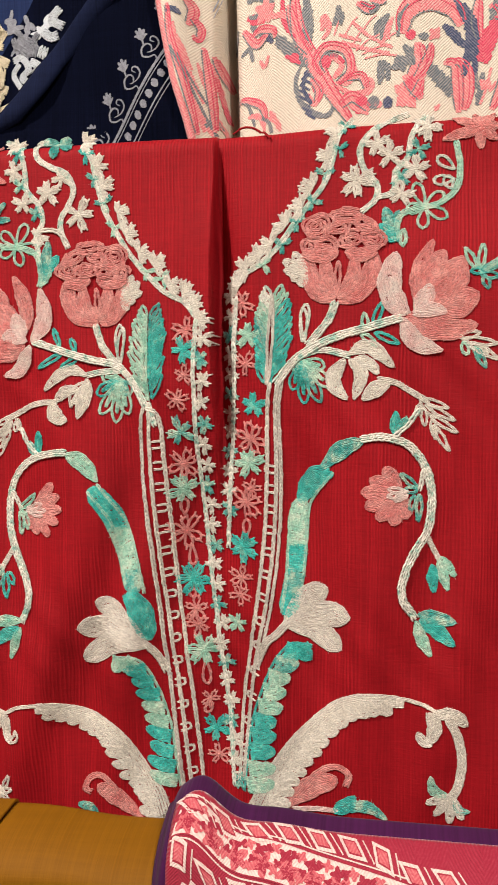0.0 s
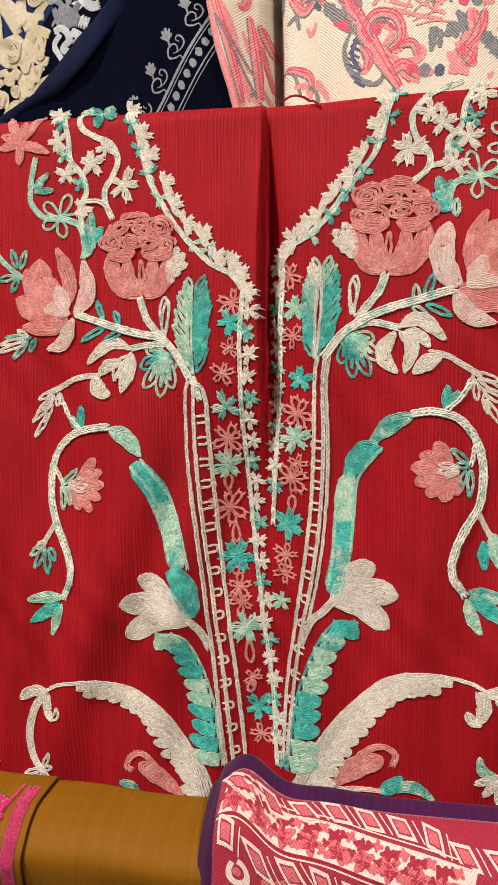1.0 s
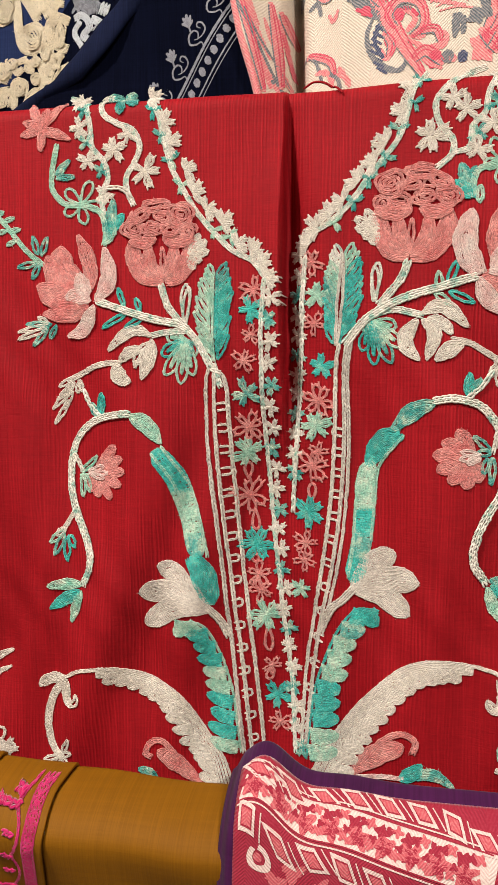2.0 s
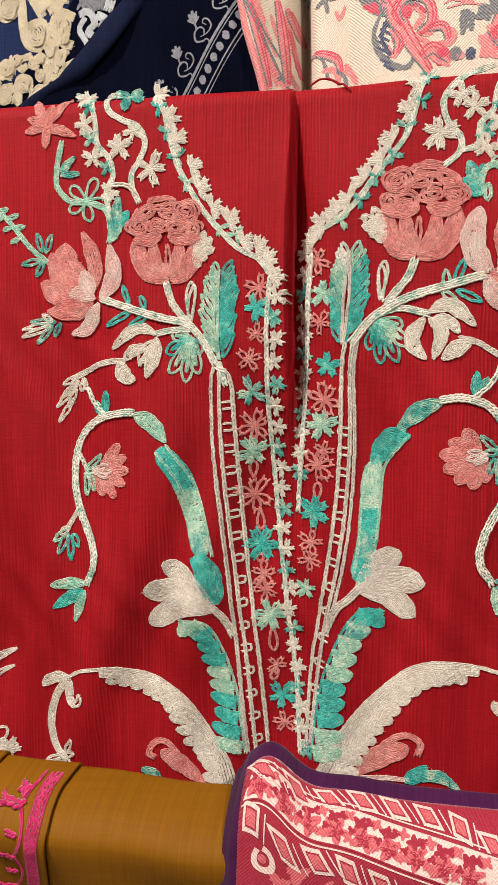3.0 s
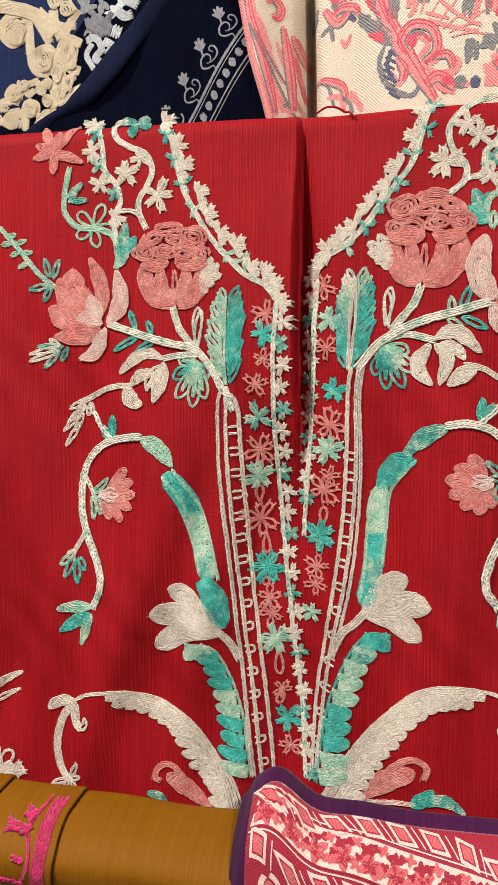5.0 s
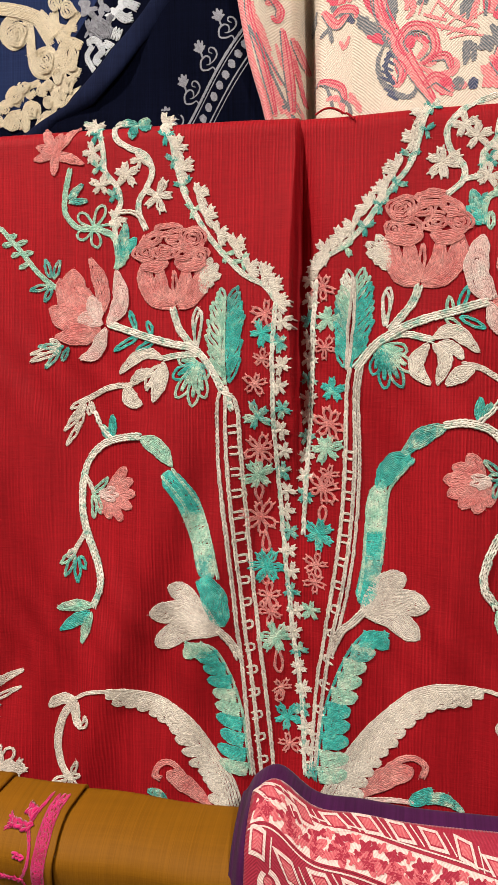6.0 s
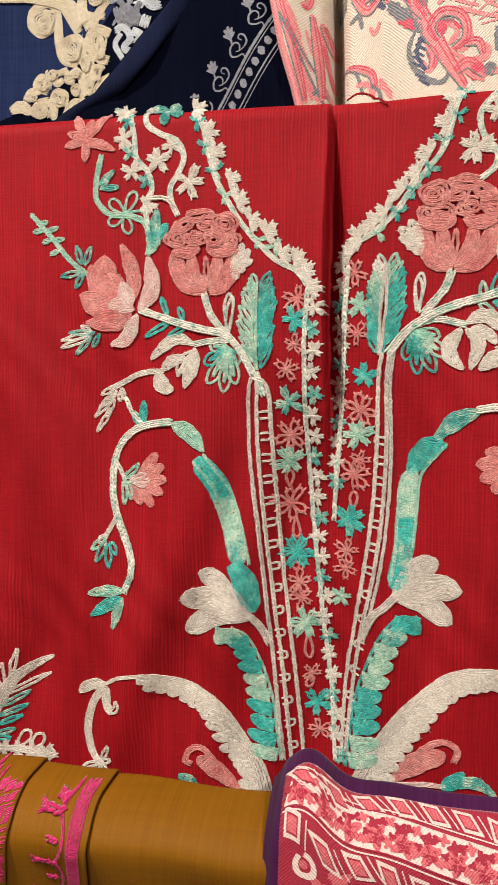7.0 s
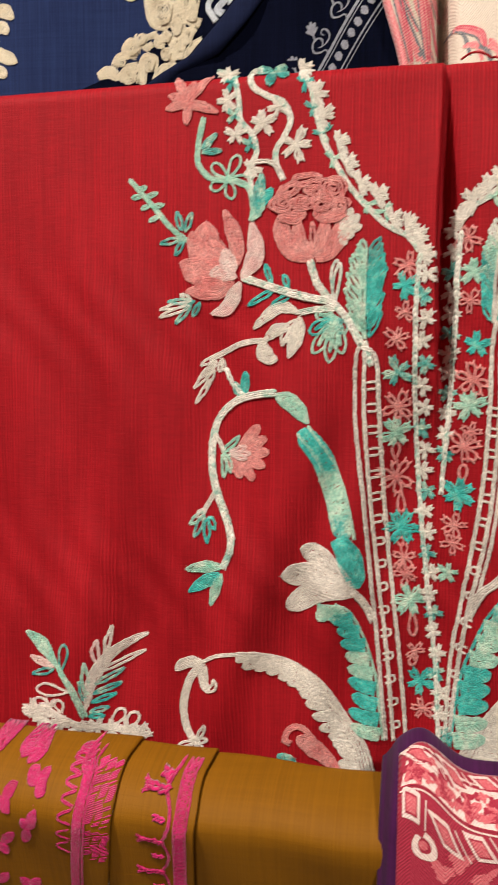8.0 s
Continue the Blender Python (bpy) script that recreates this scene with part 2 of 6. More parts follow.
def at(F, u, v, lift=0.0):
    """World points over a cloth face from millimetres along it."""
    if F is V_ARC:
        v = violet_top(np.asarray(u) / 1000) * 1000 - np.interp(-np.asarray(v), ARC_RUN, ARC_DROP)
    x, z = np.asarray(u) / 1000, np.asarray(v) / 1000
    y, e = F(x, z), 0.0008
    gx, gz = np.clip((F(x + e, z) - F(x - e, z)) / (2 * e), -3, 3), np.clip((y - F(x, z - e)) / e, -6, 6)
    k = np.asarray(lift) / 1000 / np.sqrt(1 + gx ** 2 + gz ** 2)
    return np.stack([x + gx * k, y - k, z + gz * k + EYE], -1)


# the jacquard shawl is laid out by distance over its rounded top, not by height
ARC_A = np.linspace(0, math.pi / 2, 60)
ARC_DROP = np.concatenate([45 * (1 - np.cos(ARC_A)), [245]])
ARC_RUN = np.concatenate([[0], np.cumsum(np.hypot(np.diff(45 * (1 - np.cos(ARC_A))), np.diff(68 * np.sin(ARC_A)))), [0]])
ARC_RUN[-1] = ARC_RUN[-2] + 202


def V_ARC(x, z):
    return F_violet(x, z)


def run_of(p):
    """Millimetres along and height to millimetres along and down over the shawl."""
    return p[0], -float(np.interp(violet_top(p[0] / 1000) * 1000 - p[1], ARC_DROP, ARC_RUN))


def curve(pts, step=1.0):
    """A smooth line through a few points, sampled about every step millimetres."""
    p = np.array(pts, dtype=float)
    if len(p) == 2:
        p = np.array([p[0], (p[0] + p[1]) / 2, p[1]])
    q = np.concatenate([[2 * p[0] - p[1]], p, [2 * p[-1] - p[-2]]])
    t = np.linspace(0, 1, 13)[:-1, None]
    out = []
    for i in range(len(p) - 1):
        a, b, c, d = q[i:i + 4]
        out.append(0.5 * (2 * b + (c - a) * t + (2 * a - 5 * b + 4 * c - d) * t ** 2 + (3 * b - a - 3 * c + d) * t ** 3))
    out = np.concatenate(out + [p[-1:]])
    s = np.concatenate([[0], np.cumsum(np.linalg.norm(np.diff(out, axis=0), axis=1))])
    n = max(2, int(round(s[-1] / step)) + 1)
    w = np.linspace(0, s[-1], n)
    return np.stack([np.interp(w, s, out[:, 0]), np.interp(w, s, out[:, 1])], -1)


def normals(line):
    d = np.gradient(line, axis=0)
    d /= np.linalg.norm(d, axis=1, keepdims=True) + 1e-9
    return np.stack([-d[:, 1], d[:, 0]], -1)


# one yarn of a stitch: rings of four round a short bent line
RINGS, SIDES = 4, 4
A = np.linspace(0, 1, RINGS)
THETA = np.arange(SIDES) / SIDES * 2 * math.pi
STRAND_FACES = np.array([[i * SIDES + k, i * SIDES + (k + 1) % SIDES, (i + 1) * SIDES + (k + 1) % SIDES, (i + 1) * SIDES + k]
                         for i in range(RINGS - 1) for k in range(SIDES)])
FAT = np.array([0.62, 1.02, 1.02, 0.70])


class Stitches:
    """Gathers stitches on one cloth, then makes one mesh of them."""

    def __init__(self, F, lift=0.0):
        self.F, self.lift, self.rows = F, lift, []

    def strand(self, a, b, width, side=0.0, high=1.0):
        self.rows.append((a[0], a[1], b[0], b[1], width, side, high))

    def chain(self, line, width, length=None, wobble=0.10):
        """A line of chain stitch: loops of two yarns, each springing from the last."""
        length = length or width * 1.15
        s = np.concatenate([[0], np.cumsum(np.linalg.norm(np.diff(line, axis=0), axis=1))])
        n = max(1, int(round(s[-1] / length)))
        w = np.linspace(0, s[-1], n + 1)
        p = np.stack([np.interp(w, s, line[:, 0]), np.interp(w, s, line[:, 1])], -1)
        p[1:-1] += np.random.normal(0, wobble * width * 0.5, p[1:-1].shape)
        for i in range(n):
            a, b = p[i], p[i + 1]
            a2, b2 = a - 0.25 * (b - a), b + 0.22 * (b - a)
            wd = width * random.uniform(0.9, 1.12)
            self.strand(a2, b2, wd, 1.0)
            self.strand(a2, b2, wd, -1.0)
            if random.random() < 0.22:
                self.hair(b)
        return self

    def hair(self, p):
        """A loose fibre standing off the yarn."""
        turn = random.uniform(0, 2 * math.pi)
        mid = p + np.array([math.cos(turn), math.sin(turn)]) * random.uniform(1.0, 1.9)
        self.strand(p, mid, 0.24, 0.0, 9.0)
        turn += random.uniform(-0.9, 0.9)
        self.strand(mid, mid + np.array([math.cos(turn), math.sin(turn)]) * random.uniform(0.6, 1.4), 0.18, 0.0, 7.0)

    def satin(self, a, b, width, high=1.4):
        self.strand(a, b, width, 0.0, high)
        return self

    def build(self, name, mat, parent=None, label=""):
        r = np.array(self.rows)
        n = len(r)
        d = r[:, 2:4] - r[:, :2]
        q = np.stack([-d[:, 1], d[:, 0]], -1) / (np.linalg.norm(d, axis=1, keepdims=True) + 1e-9)
        wd, side, high = r[:, 4], r[:, 5], r[:, 6]
        single = side == 0
        rad = np.where(single, 0.5, 0.225) * wd
        bow = side[:, None] * wd[:, None] * (0.02 + 0.30 * np.sin(math.pi / 2 * A ** 0.8))[None]
        lift = self.lift + high[:, None] * wd[:, None] * (0.17 + 0.22 * np.sin(math.pi * A))[None]
        radius = rad[:, None] * FAT[None]
        lat = bow[:, :, None] + radius[:, :, None] * np.cos(THETA)
        up = lift[:, :, None] + radius[:, :, None] * np.sin(THETA) * 0.85
        base = r[:, None, :2] + d[:, None] * A[None, :, None]
        uv = base[:, :, None, :] + lat[..., None] * q[:, None, None, :]
        verts = at(self.F, uv[..., 0], uv[..., 1], up).reshape(-1, 3)
        faces = (STRAND_FACES[None] + (np.arange(n) * RINGS * SIDES)[:, None, None]).reshape(-1, 4)
        return link(name, verts, faces, mat, parent, label)


SHAPES = {
    "leaf": lambda s: np.sin(math.pi * np.clip(s, 0, 1) ** 0.85) ** 0.8,
    "round": lambda s: np.clip(1.05 * np.sin(math.pi * (0.12 + 0.86 * s)) ** 0.55, 0, 1),
    "fan": lambda s: 0.12 + 0.88 * np.sin(math.pi * 0.62 * s ** 0.9) * np.sqrt(np.clip(1.03 - s ** 6, 0, 1)),
    "bar": lambda s: np.clip(np.minimum(s * 8, (1 - s) * 8) + 0.35, 0, 1),
    "lobe": lambda s: 0.85 * np.sqrt(np.clip(1.02 - s ** 3, 0, 1)) + 0.15,
}


def petal(F, pts, width, mat, parent, name="petal", shape="leaf", row=2.4, label="", lift=0.0, ragged=0.06):
    """A motif worked in chain stitch round and round inside its outline; narrow ones stay open in the middle."""
    mid = curve(pts, 0.6)
    nrm = normals(mid)
    n = len(mid)
    s = np.linspace(0, 1, n)
    half = width / 2 * SHAPES[shape](s)
    if shape in ("fan", "round", "lobe"):
        s0 = 1 - min(0.4, width * 0.42 / (0.6 * n))
        half = half * np.sqrt(np.clip(1 - np.clip((s - s0) / (1 - s0), 0, 1) ** 2, 0, 1))
    half = half * (1 + ragged * np.sin(s * random.uniform(14, 22) + random.uniform(0, 6)))
    pitch = row * 1.14
    st = Stitches(F, lift)
    inset, loops = 0.5 * pitch, 0
    while inset < half.max() - 0.2 * pitch:
        k = np.nonzero(half > inset)[0]
        if k[-1] - k[0] < 3:
            break
        k = np.arange(k[0], k[-1] + 1)
        off = nrm[k] * np.clip(half[k] - inset, 0, None)[:, None]
        st.chain(np.concatenate([mid[k] + off, (mid[k] - off)[::-1]]), pitch * 1.06, row * 1.3)
        inset, loops = inset + pitch, loops + 1
    if width > 7.5:
        # a middle row wherever the innermost loop leaves the cloth bare
        depth = half / pitch - 0.5
        bare = (depth > 0) & (depth - np.minimum(np.floor(depth), loops - 1) > 0.22)
        for k in np.split(np.arange(n), np.nonzero(np.diff(bare.astype(int)))[0] + 1):
            if bare[k[0]] and len(k) > 2:
                st.chain(mid[k], pitch, row * 1.3)
    if not st.rows:
        st.chain(mid, min(pitch, max(width, 1.2)), row * 1.3)
    return st.build(name, mat, parent, label)


def outline_petal(F, a, b, width, mat, parent, name="petal", row=2.2, label="", lift=0.0):
    """An open petal: a single loop of chain stitch with the cloth showing inside."""
    a, b = np.array(a), np.array(b)
    d = b - a
    q = np.array([-d[1], d[0]]) / (np.linalg.norm(d) + 1e-9) * width / 2
    st = Stitches(F, lift)
    st.chain(curve([a, a + d * 0.35 + q * 0.7, a + d * 0.75 + q, b, a + d * 0.75 - q, a + d * 0.35 - q * 0.7, a], 0.5), row, row * 1.2)
    return st.build(name, mat, parent, label)


def stem(F, pts, width, mat, parent, rows=1, name="stem", label="", lift=0.0):
    mid = curve(pts, 0.8)
    nrm = normals(mid)
    st = Stitches(F, lift)
    for j in range(rows):
        f = 0 if rows == 1 else (j / (rows - 1) - 0.5) * width * (1 - 1 / rows)
        st.chain(mid + nrm * f, width / rows * 1.1, width / rows * 1.25)
    return st.build(name, mat, parent, label)


def floret(F, c, r, mat, parent, n=5, turn=0.0, name="flower", label="", lift=0.3, arc=360):
    """A small flower, whole or a fan of petals: filled chain-stitch loops that end in two short points."""
    st = Stitches(F, lift)
    c = np.array(c, dtype=float)
    open_ = mat in (CORAL, ROSE)
    row = float(np.clip(r * (0.16 if open_ else 0.20), 1.5, 2.1))
    for i in range(n):
        a = math.radians(turn + arc * i / n + random.uniform(-12, 12))
        d = np.array([math.cos(a), math.sin(a)]) * r * random.uniform(0.80, 1.08)
        q = np.array([-d[1], d[0]]) * min(0.46, math.sin(math.pi / n)) * random.uniform(0.50, 0.64)
        st.chain(curve([c + d * 0.05, c + d * 0.45 + q * 0.62, c + d * 0.78 + q * 0.80, c + d * 0.93, c + d * 0.78 - q * 0.80, c + d * 0.45 - q * 0.62, c + d * 0.05], 0.5), row, row * 1.15, 0.25)
        for e in (-1, 1):
            st.strand(c + d * 0.72 + q * 0.45 * e, c + d * 1.10 + q * 0.75 * e, row * 0.8, 0.0, 0.8)
        if not open_:
            st.chain(curve([c + d * 0.12, c + d * 0.90]), row * 1.25, row * 1.2, 0.25)
    st.strand(c - [1, 0.4], c + [1, 0.4], 1.8, 0.0, 1.4)
    return st.build(name, mat, parent, label)


def rung(F, c, width, mat, parent, turn=0.0):
    """One open step of a ladder stitch: a small squared loop of chain stitch."""
    a = math.radians(turn)
    d, q = np.array([math.cos(a), math.sin(a)]) * width * 0.46, np.array([-math.sin(a), math.cos(a)]) * width * 0.36
    c = np.array(c, dtype=float)
    st = Stitches(F, 0.2)
    st.chain(curve([c - d * 1.3 + q * 1.1, c + d * 0.7 + q, c + d, c + d * 0.7 - q, c - d * 1.3 - q], 0.5), 2.0, 2.0)
    return st.build("rung", mat, parent)


def bloom(F, c, tips, width, mat, parent, name="flower", shape="fan", label="", row=2.2, lift=0.0, open_petals=False):
    """A flower whose petals are parts of their own, from the centre to each tip."""
    top = new(name)
    top.parent = parent
    if label:
        tagged(top, label)
    for i, tip in enumerate(tips):
        if open_petals:
            outline_petal(F, c, tip, width, mat, top, row=row, lift=lift)
        else:
            petal(F, [c, tip], width, mat, top, shape=shape, row=row, lift=lift + 0.25 * (i % 2))
    return top


def swirl(F, c, rx, ry, turn, mat, parent, name="petal", row=2.5, lift=0.0):
    """A petal worked in one spiral of chain stitch from its rim to its heart."""
    st = Stitches(F, lift)
    ct, sn = math.cos(math.radians(turn)), math.sin(math.radians(turn))
    small = min(rx, ry)
    loops = max(1.0, small / (row * 1.38))
    a = np.linspace(0, 2 * math.pi * loops, int(36 * loops)) + random.uniform(0, 6)
    inset = row * 0.5 + np.linspace(0, 1, len(a)) * (small - row * 0.7)
    w = 1 + 0.10 * np.sin(2.93 * a + turn) + 0.06 * np.sin(5.1 * a + turn)
    x, y = (rx - inset) * np.cos(a) * w, (ry - inset) * np.sin(a) * w
    st.chain(np.stack([c[0] + x * ct - y * sn, c[1] + x * sn + y * ct], -1), row * 1.05, row * 1.3)
    return st.build(name, mat, parent)


def rose_head(F, u, v, size, mat, parent, flip=1):
    """A full rose from the front: a cup of crescent petals with gaps between and a crown of ruffled rings."""
    g = lambda x, y: (u + x * size * flip, v + y * size)
    for e, far in ((-1, 0), (1, 6)):
        petal(F, [g(3 + far / 3, -33), g(14 * e + far / 2, -28), g(23 * e + far / 2, -13), g(22 * e + far, 6)], 15 * size, mat, parent, shape="round", row=2.0, ragged=0.05)
        petal(F, [g(3, -31), g(8 * e + far / 2, -20), g(10 * e + far / 2, -1)], 12 * size, mat, parent, shape="round", row=2.0, lift=0.4)
        petal(F, [g(26 * e + far / 2, 2), g(14 * e, -1), g(2 * e, 3)], 11 * size, mat, parent, shape="round", row=2.0, lift=0.8)
    petal(F, [g(3, -27), g(3, -12), g(2, -1)], 6 * size, mat, parent, shape="leaf", row=1.8, lift=0.6)
    for dx, dy, rx, ry, turn in ((-4, 29, 14, 7.5, 8), (19, 22, 14, 12, -20), (-23, 11, 12, 10, 25), (-17, 22, 12, 8, 30), (-6, 11, 11, 8.5, -10), (12, 9, 12, 8, 14), (25, 7, 9, 9, 60), (3, 20, 11, 7, -6)):
        swirl(F, g(dx, dy), rx * size, ry * size, turn * flip, mat, parent, row=2.3, lift=0.7 + random.uniform(0, 0.8))


def plume(F, pts, width0, width1, mats, parent, teeth=9, side=-1, name="plume", label="", row=2.0, lean=0.5, lift=0.0, body=0.35, root=0.45, first=0.0):
    """A curved leaf with one smooth edge and a row of stitched teeth on the other; its teeth are parts."""
    top = new(name)
    top.parent = parent
    if label:
        tagged(top, label)
    mid = curve(pts, 0.8)
    nrm = normals(mid) * side
    n = len(mid)
    s = np.linspace(0, 1, n)
    w = width0 + (width1 - width0) * s ** 0.65
    st = Stitches(F, lift)
    rows = max(2, int(round(max(width0, width1) * body / (row * 1.15))))
    for j in range(rows):
        f = j / max(1, rows - 1) * body
        lo = 0 if j < 2 else int(n * first * 0.8)
        st.chain((mid + nrm * (w * f)[:, None])[lo:], row * 1.15, row * 1.5)
    st.build("rib", mats[0], top)
    for i in range(teeth):
        k = int((first + (1 - first) * (i + 0.6) / teeth) * (n - 1))
        d = mid[min(k + 1, n - 1)] - mid[max(k - 1, 0)]
        d = d / (np.linalg.norm(d) + 1e-9)
        step = n * 0.8 * (1 - first) / teeth
        a = mid[k] + nrm[k] * w[k] * root
        b = mid[k] + nrm[k] * w[k] * random.uniform(0.95, 1.1) + d * lean * step
        m = (a + b) / 2 - d * lean * step * 0.15
        petal(F, [a, m, b], step * 0.92, mats[i * len(mats) // teeth], top, "tooth", "lobe", row * 0.85, lift=lift + 0.5)
    return top


def bar(F, pts, width, mats, parent, name="leaf", label="", row=1.8, lift=0.0):
    """A long leaf filled with slanting rows of chain stitch that swing to and fro, its colour changing on the way."""
    top = new(name)
    top.parent = parent
    if label:
        tagged(top, label)
    mid = curve(pts, 0.6)
    nrm = normals(mid)
    n = len(mid)
    half = width / 2 * SHAPES["bar"](np.linspace(0, 1, n))
    k = len(mats)
    for j in range(k):
        st = Stitches(F, lift)
        lo, hi = n * j // k, min(n - 1, n * (j + 1) // k + 2)
        st.chain(mid[lo:hi] + nrm[lo:hi] * (half[lo:hi] * 0.88)[:, None], row * 1.1, row * 1.2)
        st.chain(mid[lo:hi] - nrm[lo:hi] * (half[lo:hi] * 0.88)[:, None], row * 1.1, row * 1.2)
        for f in (-0.35, 0.0, 0.35):
            st.chain(mid[lo:hi] + nrm[lo:hi] * (half[lo:hi] * f)[:, None], row * 1.2, row * 1.3)
        i, way = lo, 1
        while i < hi:
            e = min(n - 1, i + int(random.uniform(2, 9)))
            a, b = mid[i] - nrm[i] * half[i] * 0.8 * way, mid[e] + nrm[e] * half[e] * 0.8 * way
            st.chain(curve([a, (a + b) / 2 + np.random.normal(0, 0.7, 2), b], 0.5), row * 1.15, row * 1.15, 0.25)
            i, way = i + 2, -way
        st.build("stitched_block", mats[j], top)
    return top


def serrated(F, pts, wide_l, wide_r, mats_l, mats_r, parent, n=9):
    """A pointed leaf with saw edges: short stitched teeth slant up and out from its middle line on both sides."""
    mid = curve(pts, 0.6)
    nrm = normals(mid)
    for side, wide, mats in ((1, wide_l, mats_l), (-1, wide_r, mats_r)):
        for i in range(n):
            s = 0.10 + 0.84 * i / (n - 1)
            k = int(s * (len(mid) - 1))
            w = wide * math.sin(math.pi * (0.22 + 0.66 * s)) * random.uniform(0.9, 1.08)
            d = mid[min(k + 1, len(mid) - 1)] - mid[k - 1]
            d = d / (np.linalg.norm(d) + 1e-9)
            a = mid[k] + nrm[k] * side * 1.5 - d * 3
            b = mid[k] + nrm[k] * side * w + d * (w * 0.95 + 4)
            petal(F, [a, (a + b) / 2 + d * 1.0, b], 6.4, mats[i * len(mats) // n], parent, "tooth", "leaf", 1.8, lift=0.1 + 0.25 * (i % 2))


def ribbon(F, pts, width, mat, parent, name="stripe", label="", lift=0.35, taper=False, wobble=0.0):
    """A flat printed or woven stroke lying on a cloth."""
    mid = curve(pts, 1.2)
    nrm = normals(mid)
    n = len(mid)
    s = np.linspace(0, 1, n)
    half = width / 2 * (np.sin(math.pi * (0.08 + 0.84 * s)) ** 0.6 if taper else np.ones(n))
    half = half * (1 + wobble * np.random.uniform(-1, 1, n))
    f = np.linspace(-1, 1, 4)
    uv = mid[:, None] + nrm[:, None] * (half[:, None] * f[None])[..., None]
    verts = at(F, uv[..., 0], uv[..., 1], lift).reshape(-1, 3)
    return link(name, verts, grid_faces(n, 4), mat, parent, label)


def blob(F, c, rx, ry, mat, parent, turn=0.0, name="motif", label="", lift=0.5, lobes=0, deep=0.2, wobble=0.08):
    """A flat printed or woven spot, round or lobed."""
    n, rings = 28, 3
    a = np.arange(n) / n * 2 * math.pi
    r = 1 + deep * np.cos(lobes * a) * (lobes > 0) + np.random.uniform(-wobble, wobble, n)
    ct, sn = math.cos(math.radians(turn)), math.sin(math.radians(turn))
    uv = [[c[0], c[1]]]
    for k in range(1, rings + 1):
        x, y = rx * r * np.cos(a) * k / rings, ry * r * np.sin(a) * k / rings
        uv += np.stack([c[0] + x * ct - y * sn, c[1] + x * sn + y * ct], -1).tolist()
    uv = np.array(uv)
    tri = [[0, 1 + i, 1 + (i + 1) % n] for i in range(n)]
    for k in range(rings - 1):
        o = 1 + k * n
        for i in range(n):
            j = (i + 1) % n
            tri += [[o + i, o + n + i, o + n + j], [o + i, o + n + j, o + j]]
    return link(name, at(F, uv[:, 0], uv[:, 1], lift), tri, mat, parent, label)


def diamond(F, c, along, across, mat, parent, name="diamond", lift=0.5):
    """A woven lozenge with its corners along two directions."""
    c, p, q = np.array(c), np.array(along), np.array(across)
    f = np.linspace(-1, 1, 6)
    uv = c + (f[:, None, None] + f[None, :, None]) / 2 * p + (f[:, None, None] - f[None, :, None]) / 2 * q
    return link(name, at(F, uv[..., 0], uv[..., 1], lift).reshape(-1, 3), grid_faces(6, 6), mat, parent)


# ---------------------------------------------------------------- the room
def box(name, lo, hi, mat, parent=None, label="", category="", kind=""):
    bm = bmesh.new()
    bmesh.ops.create_cube(bm, size=1)
    for v in bm.verts:
        v.co = [lo[i] + (hi[i] - lo[i]) * (v.co[i] + 0.5) for i in range(3)]
    bmesh.ops.bevel(bm, geom=bm.edges[:], offset=0.004, segments=2, affect="EDGES")
    me = bpy.data.meshes.new(name)
    bm.to_mesh(me)
    bm.free()
    me.materials.append(mat)
    ob = new(name, me)
    if parent:
        ob.parent = parent
    return tagged(ob, label, category, "", kind)


box("floor", (-2.6, -3.2, -0.1), (2.4, 1.2, 0.0), WOOD, None, "pale plain shop floor", "floor", "structure")
box("ceiling", (-2.6, -3.2, CEILING), (2.4, 1.2, CEILING + 0.1), WOOD, None, "plain plastered shop ceiling", "ceiling", "structure")
box("wall_north", (-2.6, 1.2, 0.0), (2.4, 1.3, CEILING), WOOD, None, "plain plastered wall behind the hanging cloths", "wall", "structure")
box("wall_south", (-2.6, -3.3, 0.0), (2.4, -3.2, CEILING), WOOD, None, "plain plastered shop wall", "wall", "structure")
box("wall_west", (-2.7, -3.2, 0.0), (-2.6, 1.2, CEILING), WOOD, None, "plain plastered shop wall", "wall", "structure")
box("wall_east", (2.4, -3.2, 0.0), (2.5, 1.2, CEILING), WOOD, None, "plain plastered shop wall", "wall", "structure")

GLOW, _nt, _b = material("lamp_diffuser")
_b.inputs["Emission Color"].default_value = (1.0, 0.86, 0.70, 1)
_b.inputs["Emission Strength"].default_value = 2.0
STEEL, _nt, _b = material("brushed_steel", 0.35, 0, 1.0)
_b.inputs["Base Color"].default_value = (0.5, 0.5, 0.5, 1)
# invented fittings with glowing panels, out of view, round the added area lamps
for lx, ly, watts in LAMPS:
    lamp_top = thing("added_ceiling_light", "unseen square ceiling light, added to light the cloths", "ceiling light", group="ceiling lights")
    lamp_top.location = (lx, ly, CEILING)
    box("frame", (-0.17, -0.17, -0.03), (0.17, 0.17, 0.0), STEEL, lamp_top)
    box("diffuser", (-0.15, -0.15, -0.038), (0.15, 0.15, -0.031), GLOW, lamp_top)
    data = bpy.data.lights.new("added_ceiling_lamp", "AREA")
    data.size, data.energy, data.color = 0.16, watts, (1.0, 0.93, 0.84)
    new("added_ceiling_lamp", data).location = (lx, ly, CEILING - 0.05)


